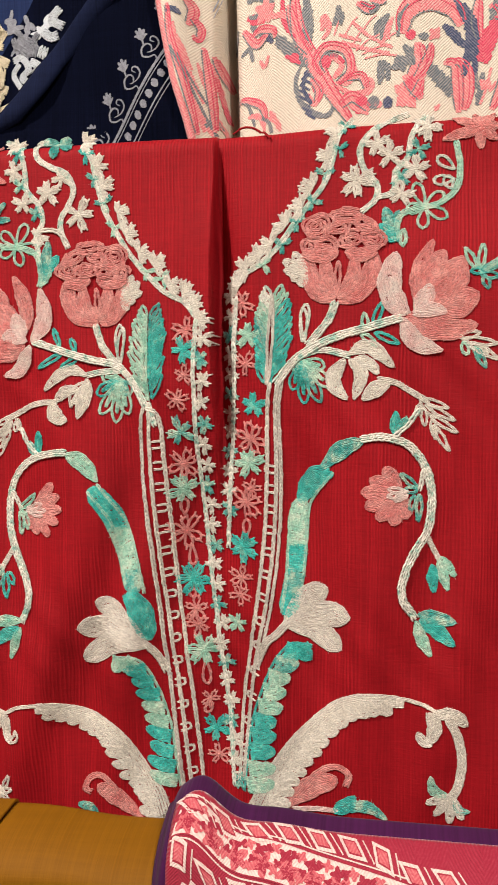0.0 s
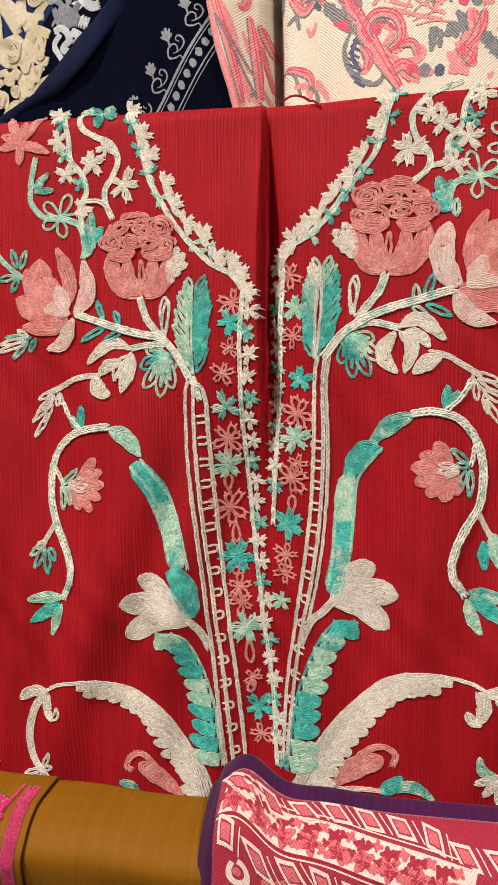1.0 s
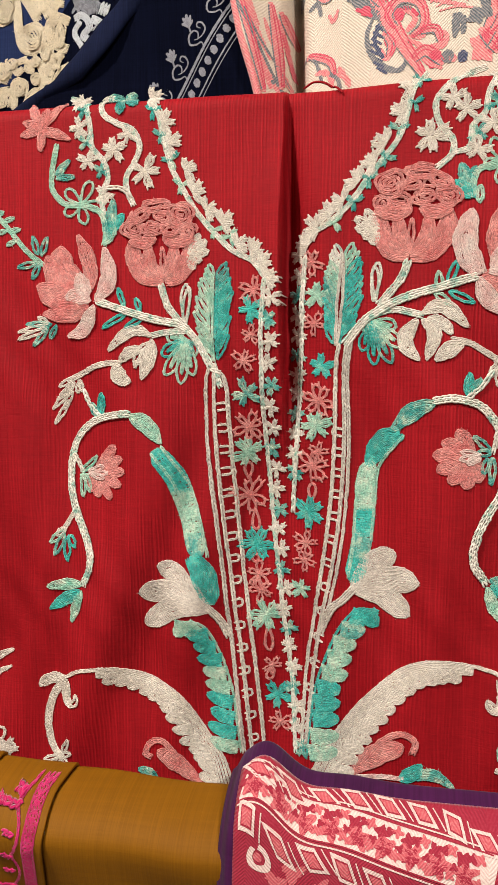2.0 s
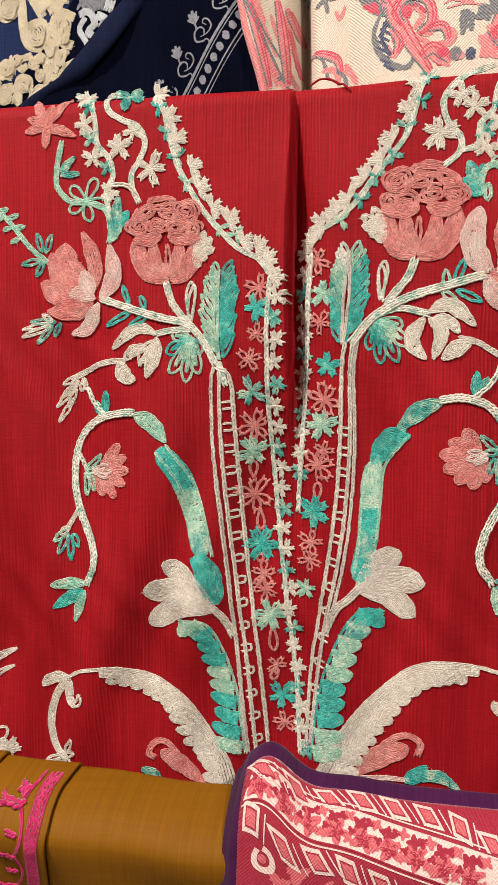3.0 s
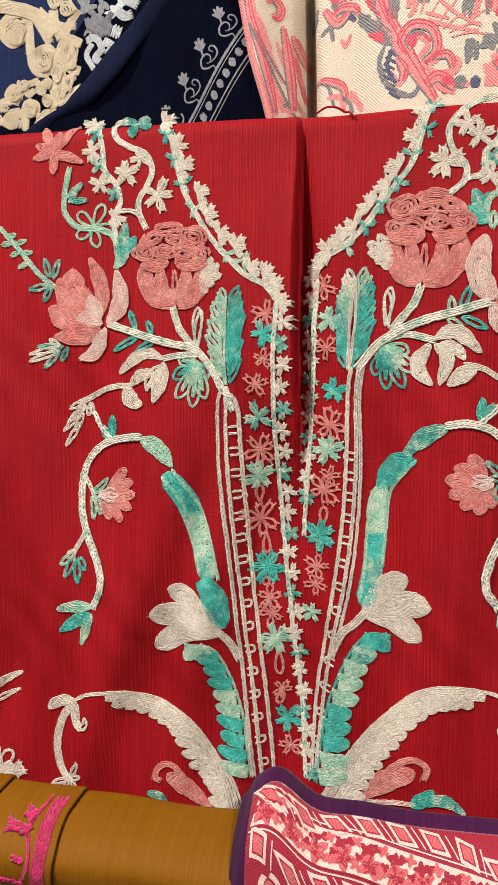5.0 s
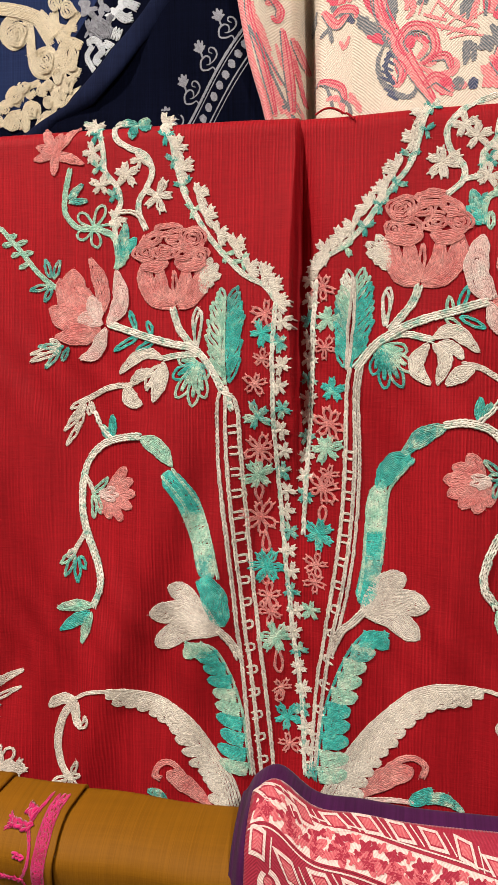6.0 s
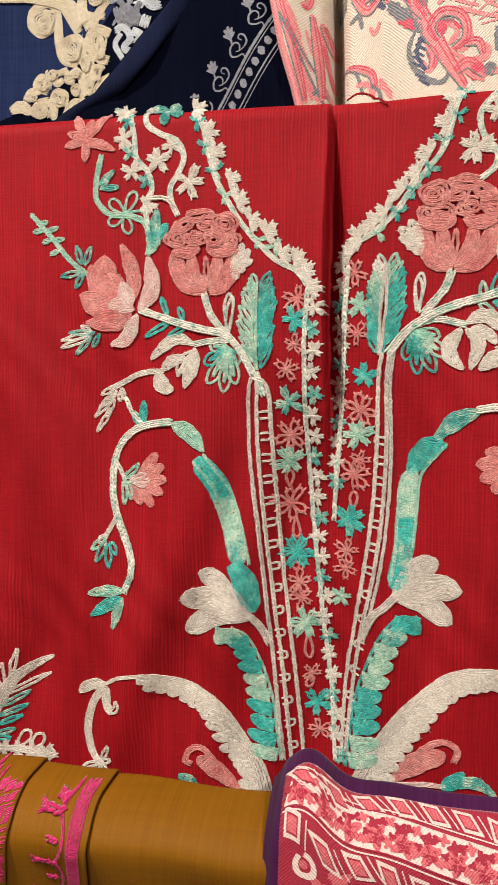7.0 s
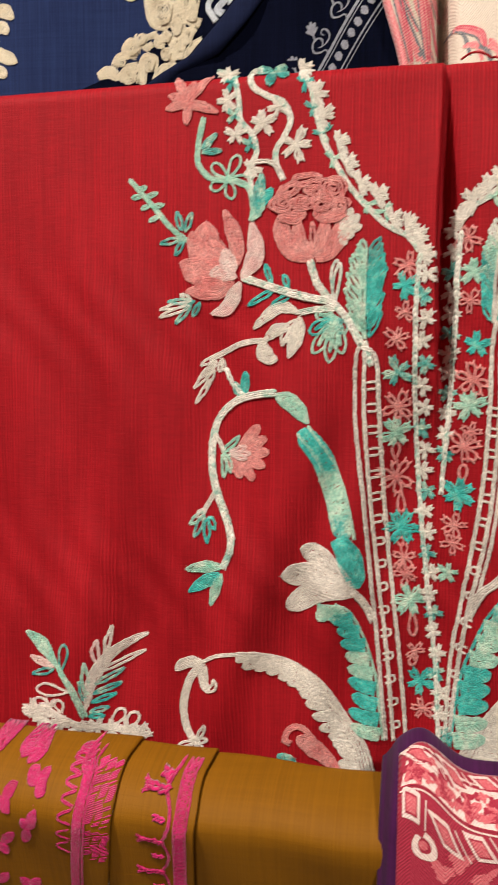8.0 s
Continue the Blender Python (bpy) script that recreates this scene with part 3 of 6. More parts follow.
def rail(y, z, radius):
    top = thing("display_rail", "round steel rail that a cloth hangs over", "rail", group="display rails")
    top.location = (0, y, z)
    bm = bmesh.new()
    bmesh.ops.create_cone(bm, cap_ends=True, segments=24, radius1=radius, radius2=radius, depth=4.98,
                          matrix=Matrix.Translation((-0.1, 0, 0)) @ Matrix.Rotation(math.pi / 2, 4, "Y"))
    me = bpy.data.meshes.new("tube")
    bm.to_mesh(me)
    bm.free()
    me.materials.append(STEEL)
    new("tube", me).parent = top
    return top


# ---------------------------------------------------------------- the red tunic
tunic = thing("embroidered_tunic", "red slub-cotton tunic with floral chain-stitch embroidery, hung over a rail", "tunic")
xs = np.unique(np.concatenate([np.arange(-0.66, 0.30, 0.006), np.arange(-0.146, -0.118, 0.0012)]))
down = np.arange(-0.46, 0.170, 0.006)
rows_ = [np.stack([xs, F_red(xs, np.full_like(xs, z)), np.full_like(xs, z + EYE)], -1) for z in down]
for w in np.linspace(-0.016, -0.0001, 8):
    z = red_top(xs) + w
    rows_.append(np.stack([xs, F_red(xs, z), z + EYE], -1))
crest = rows_[-1]
for a in np.linspace(0.2, 1.0, 7):
    rows_.append(crest + np.array([0, 0.032 * math.sin(a * math.pi / 2), -0.014 * (1 - math.cos(a * math.pi / 2))]))
for w in np.arange(0.02, 0.30, 0.03):
    rows_.append(rows_[len(down) + 14] + np.array([0, 0.0, -w]))
slab("cloth", np.array(rows_), 0.0009, RED_CLOTH, tunic, "red slub cloth with a pressed centre crease")
rail(0.700, EYE + red_top(-0.1) - 0.020, 0.005)

R = F_red


def P(*pts):
    return list(pts)


# ---- the half with the full left spray
# star flower at the shoulder
bloom(R, (-329.9, 172.0), P((-343.9, 196.0), (-325.4, 189.3), (-310.7, 195.8), (-304.6, 162.0), (-320.3, 165.3), (-332.5, 152.8), (-350.4, 166.5), (-347.8, 178.1)), 8, CORAL, tunic, label="coral star flower", shape="leaf", row=1.9)
# chains of small blossoms round the neck
stem(R, P((-243.2, 198.9), (-233.5, 178.1), (-229.8, 160.5), (-223.2, 138.4), (-214.8, 122.7), (-203.3, 104.0), (-189.4, 87.8), (-173.3, 72.4), (-157.9, 64.6), (-148.8, 53.5)), 4.2, VINE, tunic, 2)
for c, m in (((-225.3, 176.4), IVORY), ((-219.7, 158.8), IVORY), ((-206.8, 139.1), IVORY), ((-200.3, 121.5), IVORY), ((-189.7, 107.6), IVORY), ((-176.4, 96.2), IVORY), ((-165.6, 79.9), IVORY), ((-153.6, 74.1), IVORY), ((-145.8, 65.2), IVORY),
             ((-142.1, 53.4), IVORY), ((-232.8, 185.7), TEAL), ((-226.6, 166.0), SEA), ((-217.8, 146.9), SEA), ((-209.4, 127.8), MINT), ((-182.7, 92.0), MINT), ((-170.1, 86.5), MINT), ((-237.2, 197.7), IVORY)):
    floret(R, np.array(c) - [5.5, 3.2], 10.5 if m is IVORY else 7.5, m, tunic, 4 if m is IVORY else 3, random.uniform(-75, -45) if m is IVORY else random.uniform(0, 70), arc=200 if m is IVORY else 360)
# vines on the yoke
stem(R, P((-271.5, 195.8), (-281.0, 194.4), (-279.0, 181.4), (-268.2, 173.9), (-254.2, 167.1), (-249.1, 154.6), (-254.1, 141.6), (-259.7, 132.9), (-259.7, 121.8), (-254.1, 109.7)), 4.6, VINE, tunic, 2)
stem(R, P((-309.7, 197.5), (-296.7, 192.9), (-290.3, 173.9), (-288.4, 156.1), (-279.0, 144.7), (-275.3, 131.2), (-281.0, 119.4), (-279.1, 102.4)), 4.2, VINE, tunic, 2)
stem(R, P((-276.2, 123.7), (-263.5, 123.3), (-256.4, 115.1)), 3.5, IVORY, tunic)
stem(R, P((-318.0, 159.4), (-321.9, 139.4), (-322.0, 123.6), (-310.8, 112.0), (-291.8, 109.8), (-281.0, 103.3), (-277.7, 88.8), (-279.1, 79.0)), 4.6, MINT, tunic, 2)
for c, r in (((-270.5, 153.2), 10), ((-244.9, 136.0), 13), ((-298.8, 171.6), 9), ((-291.8, 145.1), 9), ((-258.9, 164.7), 8), ((-279.1, 119.3), 8), ((-300.1, 193.1), 8)):
    floret(R, c, r, IVORY, tunic, 5, random.uniform(0, 70), label="ivory blossom")
for c, r in (((-293.2, 159.8), 7), ((-280.9, 137.2), 7), ((-296.3, 185.1), 7)):
    floret(R, c, r, SEA, tunic, 4, random.uniform(0, 70), label="sea-green blossom")
bloom(R, (-264.4, 195.4), P((-277.6, 196.0), (-265.9, 180.8), (-251.7, 188.3), (-254.0, 196.7)), 9, SEA, tunic, label="sea-green flower folded over the rail")
for a, b in (((-320.5, 134.8), (-304.6, 148.7)), ((-320.5, 132.6), (-299.8, 133.3)), ((-318.1, 134.8), (-310.3, 142.6))):
    petal(R, [a, b], 6, SEA, tunic, "leaf")
for b in ((-289.4, 129.4), (-310.9, 123.3), (-311.8, 103.9), (-295.1, 95.9), (-279.1, 109.1)):
    outline_petal(R, (-297.9, 111.7), b, 8, MINT, tunic, "petal")
petal(R, P((-277.7, 79.8), (-272.9, 102.2), (-270.5, 117.7)), 11, SEA, tunic, "leaf")
petal(R, P((-275.3, 88.8), (-261.1, 104.1)), 10, TEAL, tunic, "leaf")
petal(R, P((-279.1, 79.0), (-268.1, 95.3)), 9, MINT, tunic, "leaf")

# rose
rose = tagged(new("rose"), "large coral rose")
rose.parent = tunic
rose_head(R, *(-233.1, 81.3), 0.94, CORAL, rose)
bloom(R, (-208.2, 69.8), P((-200.0, 87.2), (-193.5, 81.8), (-192.0, 72.9), (-198.0, 65.2), (-205.4, 58.2)), 8, IVORY, tunic, label="ivory half-open blossom", shape="round")

# lily
lily = tagged(new("lily"), "coral and pale pink lily")
lily.parent = tunic
for pts, w, m in ((P((-296.5, 41.5), (-313.4, 57.6), (-315.6, 79.4)), 24, CORAL), (P((-299.1, 36.9), (-316.2, 48.6), (-328.3, 71.6)), 20, CORAL), (P((-298.2, 34.7), (-319.0, 37.2), (-336.7, 48.8)), 20, CORAL),
                  (P((-289.5, 43.7), (-292.0, 66.5), (-302.1, 90.1)), 13, CORAL), (P((-291.8, 32.3), (-309.5, 24.8), (-333.7, 24.8)), 15, CORAL),
                  (P((-293.2, 36.9), (-297.9, 48.3), (-299.8, 58.3)), 14, ROSE), (P((-290.3, 34.6), (-303.0, 39.3), (-314.1, 37.1)), 12, ROSE),
                  (P((-286.5, 33.6), (-275.2, 52.7), (-279.1, 79.9)), 15, ROSE), (P((-286.9, 31.8), (-297.8, 11.9), (-312.9, 6.3)), 13, ROSE)):
    petal(R, pts, w, m, lily, row=2.1, shape="round" if w > 15 else "leaf", lift=0.7 if m is ROSE else random.uniform(0, 0.4))

# sprig beside the lily
stem(R, P((-330.8, 63.9), (-345.2, 75.5), (-360.0, 92.8), (-378.0, 112.4)), 4.2, MINT, tunic, 2)
for a, b in (((-372.2, 105.4), (-363.3, 107.5)), ((-366.4, 98.9), (-354.3, 102.7)), ((-360.0, 91.8), (-348.4, 93.3)), ((-368.4, 99.8), (-379.6, 99.1)), ((-361.5, 92.8), (-371.6, 89.8)), ((-353.5, 84.3), (-364.8, 80.0)), ((-377.0, 111.4), (-379.9, 113.8))):
    petal(R, [a, b], 5, MINT, tunic, "leaf", row=1.9)
for a, b in (((-335.6, 71.7), (-340.1, 89.1)), ((-333.2, 70.8), (-326.1, 88.8)), ((-335.7, 66.2), (-355.9, 61.9)), ((-334.2, 64.8), (-342.0, 51.1))):
    petal(R, [a, b], 6.5, SEA, tunic, "leaf", row=2)
# tip under the lily
for a, b, m in (((-322.8, 16.4), (-351.1, 16.5), SEA), ((-326.6, 14.1), (-358.2, 2.4), IVORY), ((-326.4, 16.4), (-343.6, -4.5), SEA), ((-319.8, 16.4), (-328.8, 2.6), SEA), ((-326.4, 16.4), (-339.0, 23.5), IVORY), ((-329.1, 15.5), (-356.5, 9.4), IVORY)):
    petal(R, [a, b], 6, m, tunic, "leaf", row=2)

# branch
stem(R, P((-285.5, 34.6), (-260.8, 26.7), (-237.4, 19.9), (-214.7, 14.2), (-203.1, 2.9), (-191.0, -17.3)), 6.0, VINE, tunic, 2, lift=0.4)
stem(R, P((-232.4, 47.9), (-226.4, 30.0), (-212.4, 12.8)), 6.0, VINE, tunic, 2)
outline_petal(R, (-212.4, 14.2), (-211.6, 47.6), 7, VINE, tunic, "leaf")
outline_petal(R, (-214.7, 11.9), (-208.9, 45.3), 5, VINE, tunic, "leaf")
for a, b in (((-261.8, 29.0), (-268.4, 48.0)), ((-248.9, 25.3), (-253.2, 38.9)), ((-258.4, 26.3), (-283.8, 10.8)), ((-244.3, 23.0), (-265.0, 11.7))):
    petal(R, [a, b], 6, TEAL, tunic, "leaf", row=2)
# two-toned leaf
leaf = tagged(new("leaf"), "two-toned mint and teal serrated leaf")
leaf.parent = tunic
serrated(R, P((-187.3, -17.3), (-190.5, 20.6), (-187.0, 58.0)), 15, 19, [MINT, MINT, MINT], [TEAL, TEAL, TEAL, SEA], leaf, 13)
petal(R, P((-187.3, -19.3), (-190.5, 20.6), (-187.5, 64.0)), 5, MINT, leaf, "rib", lift=0.9, row=2.0)
# mint leaf of open loops
for b, m in (((-227.2, 6.4), MINT), ((-232.0, -8.6), TEAL), ((-228.8, -24.5), MINT), ((-216.7, -31.2), MINT), ((-206.2, -24.2), MINT), ((-204.2, -8.4), SEA)):
    outline_petal(R, (-212.2, 4.2), b, 9, m, tunic, "leaf")
    petal(R, [(-212.2, 4.2), b], 4, m, tunic, "leaf", row=2)
# lotus
stem(R, P((-212.4, 10.6), (-228.1, 9.5), (-239.8, 7.3)), 5, VINE, tunic, 2)
lotus = tagged(new("lotus"), "ivory half-open lotus")
lotus.parent = tunic
for pts, w in ((P((-238.4, 6.4), (-256.0, 10.8), (-278.5, -7.5)), 11), (P((-239.9, 5.0), (-241.7, -10.9), (-248.4, -30.1)), 13), (P((-242.2, 0.5), (-246.1, -11.0), (-254.4, -16.5)), 9),
               (P((-246.4, -4.1), (-257.6, -6.5), (-267.5, -15.7)), 11), (P((-269.9, -15.7), (-264.9, -27.1), (-255.5, -30.2)), 15), (P((-239.9, 2.7), (-249.8, -6.5), (-253.1, -22.4)), 8)):
    petal(R, pts, w * 0.88, IVORY, lotus, row=2.0, shape="leaf", lift=random.uniform(0, 0.5))
stem(R, P((-265.1, -14.3), (-284.7, -16.7), (-304.1, -25.2), (-313.3, -30.0)), 4.6, IVORY, tunic, 2)
for a, b in (((-306.5, -26.2), (-322.4, -35.7)), ((-306.5, -29.9), (-324.8, -48.0)), ((-307.4, -32.3), (-329.3, -56.1)), ((-308.8, -37.0), (-318.9, -56.0)), ((-311.3, -44.1), (-326.6, -67.9)), ((-304.1, -29.9), (-305.6, -41.6)), ((-304.1, -27.6), (-300.7, -40.2))):
    petal(R, [a, b], 5.6, IVORY, tunic, "leaf", row=1.7)
# bud on the arch
petal(R, P((-286.0, -60.0), (-293.5, -46.1)), 8, SEA, tunic, "leaf")
petal(R, P((-283.4, -58.5), (-282.1, -36.5)), 8, TEAL, tunic, "leaf")
stem(R, P((-299.2, -36.9), (-292.4, -50.8), (-283.4, -58.9)), 4, VINE, tunic)
# arch
stem(R, P((-257.3, -55.8), (-272.5, -57.1), (-291.3, -63.4), (-305.0, -77.1), (-310.4, -96.2), (-310.2, -119.8), (-305.0, -140.9), (-296.8, -161.9), (-293.2, -180.5), (-300.0, -199.9)), 6.0, VINE, tunic, 2, lift=0.3)
petal(R, P((-258.7, -56.7), (-243.3, -64.7), (-230.6, -80.5)), 14, MINT, tunic, "leaf", row=2.2)
bar(R, P((-236.9, -84.7), (-220.6, -106.9), (-210.9, -135.3), (-204.6, -159.6), (-200.7, -170.5)), 17, [TEAL, TEAL, MINT, MINT, SEA], tunic, label="satin-stitched leaf shading from teal to mint")
petal(R, P((-207.0, -171.0), (-198.2, -184.2), (-190.1, -211.5)), 18, TEAL, tunic, "leaf", "round", row=2.0)
stem(R, P((-239.6, -87.5), (-223.5, -109.1), (-215.5, -135.4), (-209.5, -164.7)), 2.4, MINT, tunic)
stem(R, P((-231.5, -81.4), (-212.3, -109.6), (-200.4, -138.8), (-194.3, -170.8)), 2.4, MINT, tunic)
# bell flower
bell = tagged(new("bell_flower"), "coral scalloped flower with a mint calyx")
bell.parent = tunic
for b in ((-270.3, -81.7), (-263.9, -91.6), (-261.7, -103.0), (-264.9, -114.9), (-274.7, -126.6), (-286.7, -126.2), (-294.3, -121.8)):
    petal(R, [(-291.7, -105.0), b], 10, CORAL, bell, shape="fan", row=2)
for b in ((-280.3, -98.8), (-276.0, -105.1), (-280.4, -110.1)):
    petal(R, [(-295.7, -105.2), b], 6, ROSE, bell, shape="round", row=2, lift=0.8)
for pts in (P((-304.2, -105.4), (-294.2, -98.0), (-285.4, -88.2)), P((-302.7, -105.4), (-300.6, -114.8), (-301.4, -129.1)), P((-302.7, -105.4), (-294.2, -105.1), (-289.2, -104.0)), P((-299.2, -105.3), (-295.8, -117.1), (-295.7, -124.2))):
    petal(R, pts, 6, MINT, bell, "sepal", row=2, lift=0.3)
stem(R, P((-309.5, -89.1), (-304.3, -96.9), (-300.7, -104.4)), 3.6, IVORY, tunic)
# hanging tips
stem(R, P((-307.0, -136.2), (-312.5, -145.8), (-317.6, -155.4)), 4, IVORY, tunic, 2)
for a, b, m in (((-315.3, -153.0), (-329.6, -165.7), MINT), ((-316.2, -155.4), (-324.7, -176.6), SEA), ((-314.3, -157.8), (-314.0, -182.5), TEAL), ((-312.4, -156.8), (-307.1, -169.5), TEAL), ((-315.3, -150.6), (-323.5, -160.2), IVORY)):
    petal(R, [a, b], 7, m, tunic, "leaf", row=2)
for pts, m, w in ((P((-300.0, -199.0), (-316.6, -198.9), (-332.8, -202.0)), MINT, 10), (P((-302.1, -203.6), (-317.3, -212.9), (-329.7, -221.1)), TEAL, 11), (P((-300.6, -203.6), (-305.4, -216.7), (-310.7, -233.2)), MINT, 9)):
    petal(R, pts, w, m, tunic, "leaf", row=2)
# fan flower
fan = tagged(new("fan_flower"), "taupe three-lobed fan flower")
fan.parent = tunic
for pts, w in ((P((-192.3, -214.8), (-213.0, -192.9), (-236.6, -179.3)), 19), (P((-193.1, -215.7), (-220.5, -203.2), (-252.3, -203.2)), 22), (P((-193.6, -216.6), (-220.2, -214.8), (-248.1, -231.6)), 20)):
    petal(R, pts, w, TAUPE, fan, shape="fan", row=1.9, ragged=0.02)
stem(R, P((-194.4, -213.6), (-185.1, -225.4), (-178.0, -239.4)), 6, IVORY, tunic, 2)
# teal plume with mint bands
plume(R, P((-222.1, -226.1), (-200.7, -226.3), (-185.9, -250.9), (-175.7, -282.9), (-171.7, -312.0), (-168.5, -340.0)), 10, 24, [MINT, TEAL, TEAL, MINT, MINT, TEAL, TEAL, MINT], tunic, 11, -1, "plume", "serrated leaf banded in mint and teal", lean=-0.7, body=0.2, root=0.08)
# ivory fern
plume(R, P((-318.6, -280.8), (-300.3, -270.4), (-277.3, -268.5), (-249.1, -275.9), (-221.3, -289.3), (-200.8, -317.3), (-183.2, -341.8), (-175.2, -366.9)), 4, 26, [IVORY], tunic, 14, -1, "fern", "large ivory serrated fern frond", lean=-0.8, body=0.62, first=0.22)
for pts, w in ((P((-318.6, -280.8), (-331.8, -282.3), (-341.6, -289.6)), 10), (P((-315.6, -283.1), (-315.6, -296.3), (-310.3, -305.8)), 10), (P((-311.6, -303.3), (-305.5, -298.2), (-306.1, -291.1)), 6)):
    petal(R, pts, w, IVORY, tunic, "bud", "round", row=2)
stem(R, P((-316.8, -280.4), (-329.8, -299.0), (-334.3, -322.1), (-330.1, -341.6), (-321.3, -350.5)), 7.0, IVORY, tunic, 3)
for b in ((-342.5, -357.2), (-329.7, -362.1), (-312.9, -357.6), (-312.1, -330.9), (-309.7, -344.1)):
    petal(R, [(-322.5, -349.8), b], 6, IVORY, tunic, "petal", row=2)
# pink paisley
petal(R, P((-200.2, -371.4), (-221.6, -351.7), (-237.8, -339.0)), 15, CORAL, tunic, "paisley", "fan", row=2, label="dusty pink paisley")
stem(R, P((-214.7, -359.6), (-230.8, -333.9), (-242.7, -332.0), (-248.2, -341.7), (-243.4, -344.9)), 5, CORAL, tunic, 2)
petal(R, P((-237.6, -365.9), (-246.9, -357.3), (-255.4, -354.5)), 9, SEA, tunic, "leaf", row=2)

# ---- placket
stem(R, P((-192.9, -18.7), (-195.3, -33.2), (-194.6, -79.0), (-188.2, -138.6), (-181.5, -200.4), (-174.6, -258.6), (-166.3, -340.3)), 3.0, TAUPE, tunic, 1)
stem(R, P((-188.2, -15.1), (-188.5, -33.1), (-187.9, -78.7), (-182.8, -139.1), (-175.6, -201.2), (-167.8, -259.1), (-160.0, -341.3)), 2.9, IVORY, tunic, 1)
stem(R, P((-191.0, -19.6), (-180.0, -28.5), (-176.5, -78.7), (-172.1, -140.2), (-165.2, -202.2), (-158.0, -259.9), (-149.8, -341.9)), 3.0, IVORY, tunic, 1)
stem(R, P((-188.7, -15.1), (-185.3, -28.5), (-182.6, -33.0)), 5, VINE, tunic, 2)
for i in range(16):
    f = i / 15
    c = np.array((-180.9, -48.8)) * (1 - f) ** 2 + 2 * f * (1 - f) * np.array((-176.0, -177.6)) + f * f * np.array((-157.4, -327.9))
    rung(R, c - np.array([1.2, 0]), 7.2, IVORY, tunic, 8)
for c, r, m in (((-156.6, 42.6), 12, CORAL), ((-159.3, 27.1), 10, TEAL), ((-158.3, 7.3), 8, CORAL), ((-164.4, -12.7), 10, CORAL), ((-163.6, -38.3), 12, SEA), ((-161.8, -64.8), 13, CORAL), ((-163.9, -85.9), 13, MINT), ((-163.1, -121.8), 15, CORAL), ((-157.8, -163.8), 14, TEAL),
                ((-155.2, -187.9), 11, CORAL), ((-153.2, -201.2), 11, CORAL), ((-149.3, -222.4), 13, MINT), ((-139.4, -292.2), 12, TEAL), ((-144.3, -265.7), 9, CORAL), ((-137.1, -314.9), 10, CORAL)):
    floret(R, c, r, m, tunic, 6 if r > 12 else 5, random.uniform(0, 60))
for a, b in (((-163.9, -108.3), (-163.6, -94.0)), ((-159.1, -133.9), (-158.0, -151.5)), ((-147.7, -231.0), (-146.1, -253.0)), ((-143.8, -268.2), (-147.4, -278.1)), ((-157.8, -178.6), (-158.9, -171.6))):
    outline_petal(R, a, b, 6, CORAL, tunic, "loop")
stem(R, P((-147.9, 51.3), (-149.7, 29.3), (-150.2, -5.9), (-149.2, -50.8), (-146.0, -107.1), (-140.8, -163.9), (-134.1, -226.6), (-127.3, -280.4), (-123.1, -339.6)), 3.6, VINE, tunic, 1)
for i in range(23):
    f = i / 22
    c = np.array((-143.7, 36.0)) * (1 - f) ** 2 + 2 * f * (1 - f) * np.array((-145.7, -150.0)) + f * f * np.array((-118.9, -334.0))
    floret(R, c + np.array([1.0 * (-1) ** i, 0]), 7.5, SEA if i % 3 == 1 else IVORY, tunic, 5, random.uniform(0, 70), lift=0.8)

# ---- the other half
bloom(R, (66.9, 190.4), P((38.4, 181.3), (45.0, 199.9), (68.0, 172.6), (80.9, 179.5), (83.1, 190.9), (80.2, 203.2), (63.7, 204.0), (52.7, 182.8)), 8, CORAL, tunic, label="coral star flower", shape="leaf", row=1.9)
stem(R, P((-27.3, 203.5), (-37.5, 189.3), (-41.6, 172.4), (-48.0, 153.6), (-60.9, 137.0), (-72.6, 121.4), (-84.9, 105.2), (-100.5, 91.8), (-114.4, 84.6), (-122.7, 74.0)), 4.2, VINE, tunic, 2)
for c, m in (((-44.1, 193.8), IVORY), ((-50.3, 175.1), IVORY), ((-62.4, 154.3), IVORY), ((-71.0, 138.7), IVORY), ((-82.8, 126.1), IVORY), ((-94.6, 110.7), IVORY), ((-102.7, 102.3), IVORY), ((-114.3, 93.3), IVORY), ((-120.6, 80.5), IVORY), ((-38.1, 199.9), SEA),
             ((-41.7, 181.8), SEA), ((-53.3, 163.7), SEA), ((-63.2, 142.7), SEA), ((-75.3, 128.0), SEA), ((-85.8, 110.9), SEA), ((-100.4, 96.1), MINT)):
    floret(R, np.array(c) + [5.5, -3.2], 10.5 if m is IVORY else 7.5, m, tunic, 4 if m is IVORY else 3, random.uniform(70, 95) if m is IVORY else random.uniform(0, 70), arc=200 if m is IVORY else 360)
stem(R, P((15.5, 205.1), (0.7, 199.5), (-14.0, 188.8), (-21.1, 177.7), (-18.0, 162.8), (-8.1, 150.6), (-9.7, 139.0), (-19.8, 130.4)), 4.6, VINE, tunic, 2)
stem(R, P((28.2, 203.7), (17.5, 186.4), (14.4, 169.9), (5.3, 159.8), (4.2, 145.0), (-8.0, 141.1)), 4.2, VINE, tunic, 2)
stem(R, P((49.9, 180.8), (53.1, 162.1), (50.4, 145.5), (36.8, 134.4), (20.2, 131.5), (9.0, 125.4), (5.8, 108.2)), 4.6, MINT, tunic, 2)
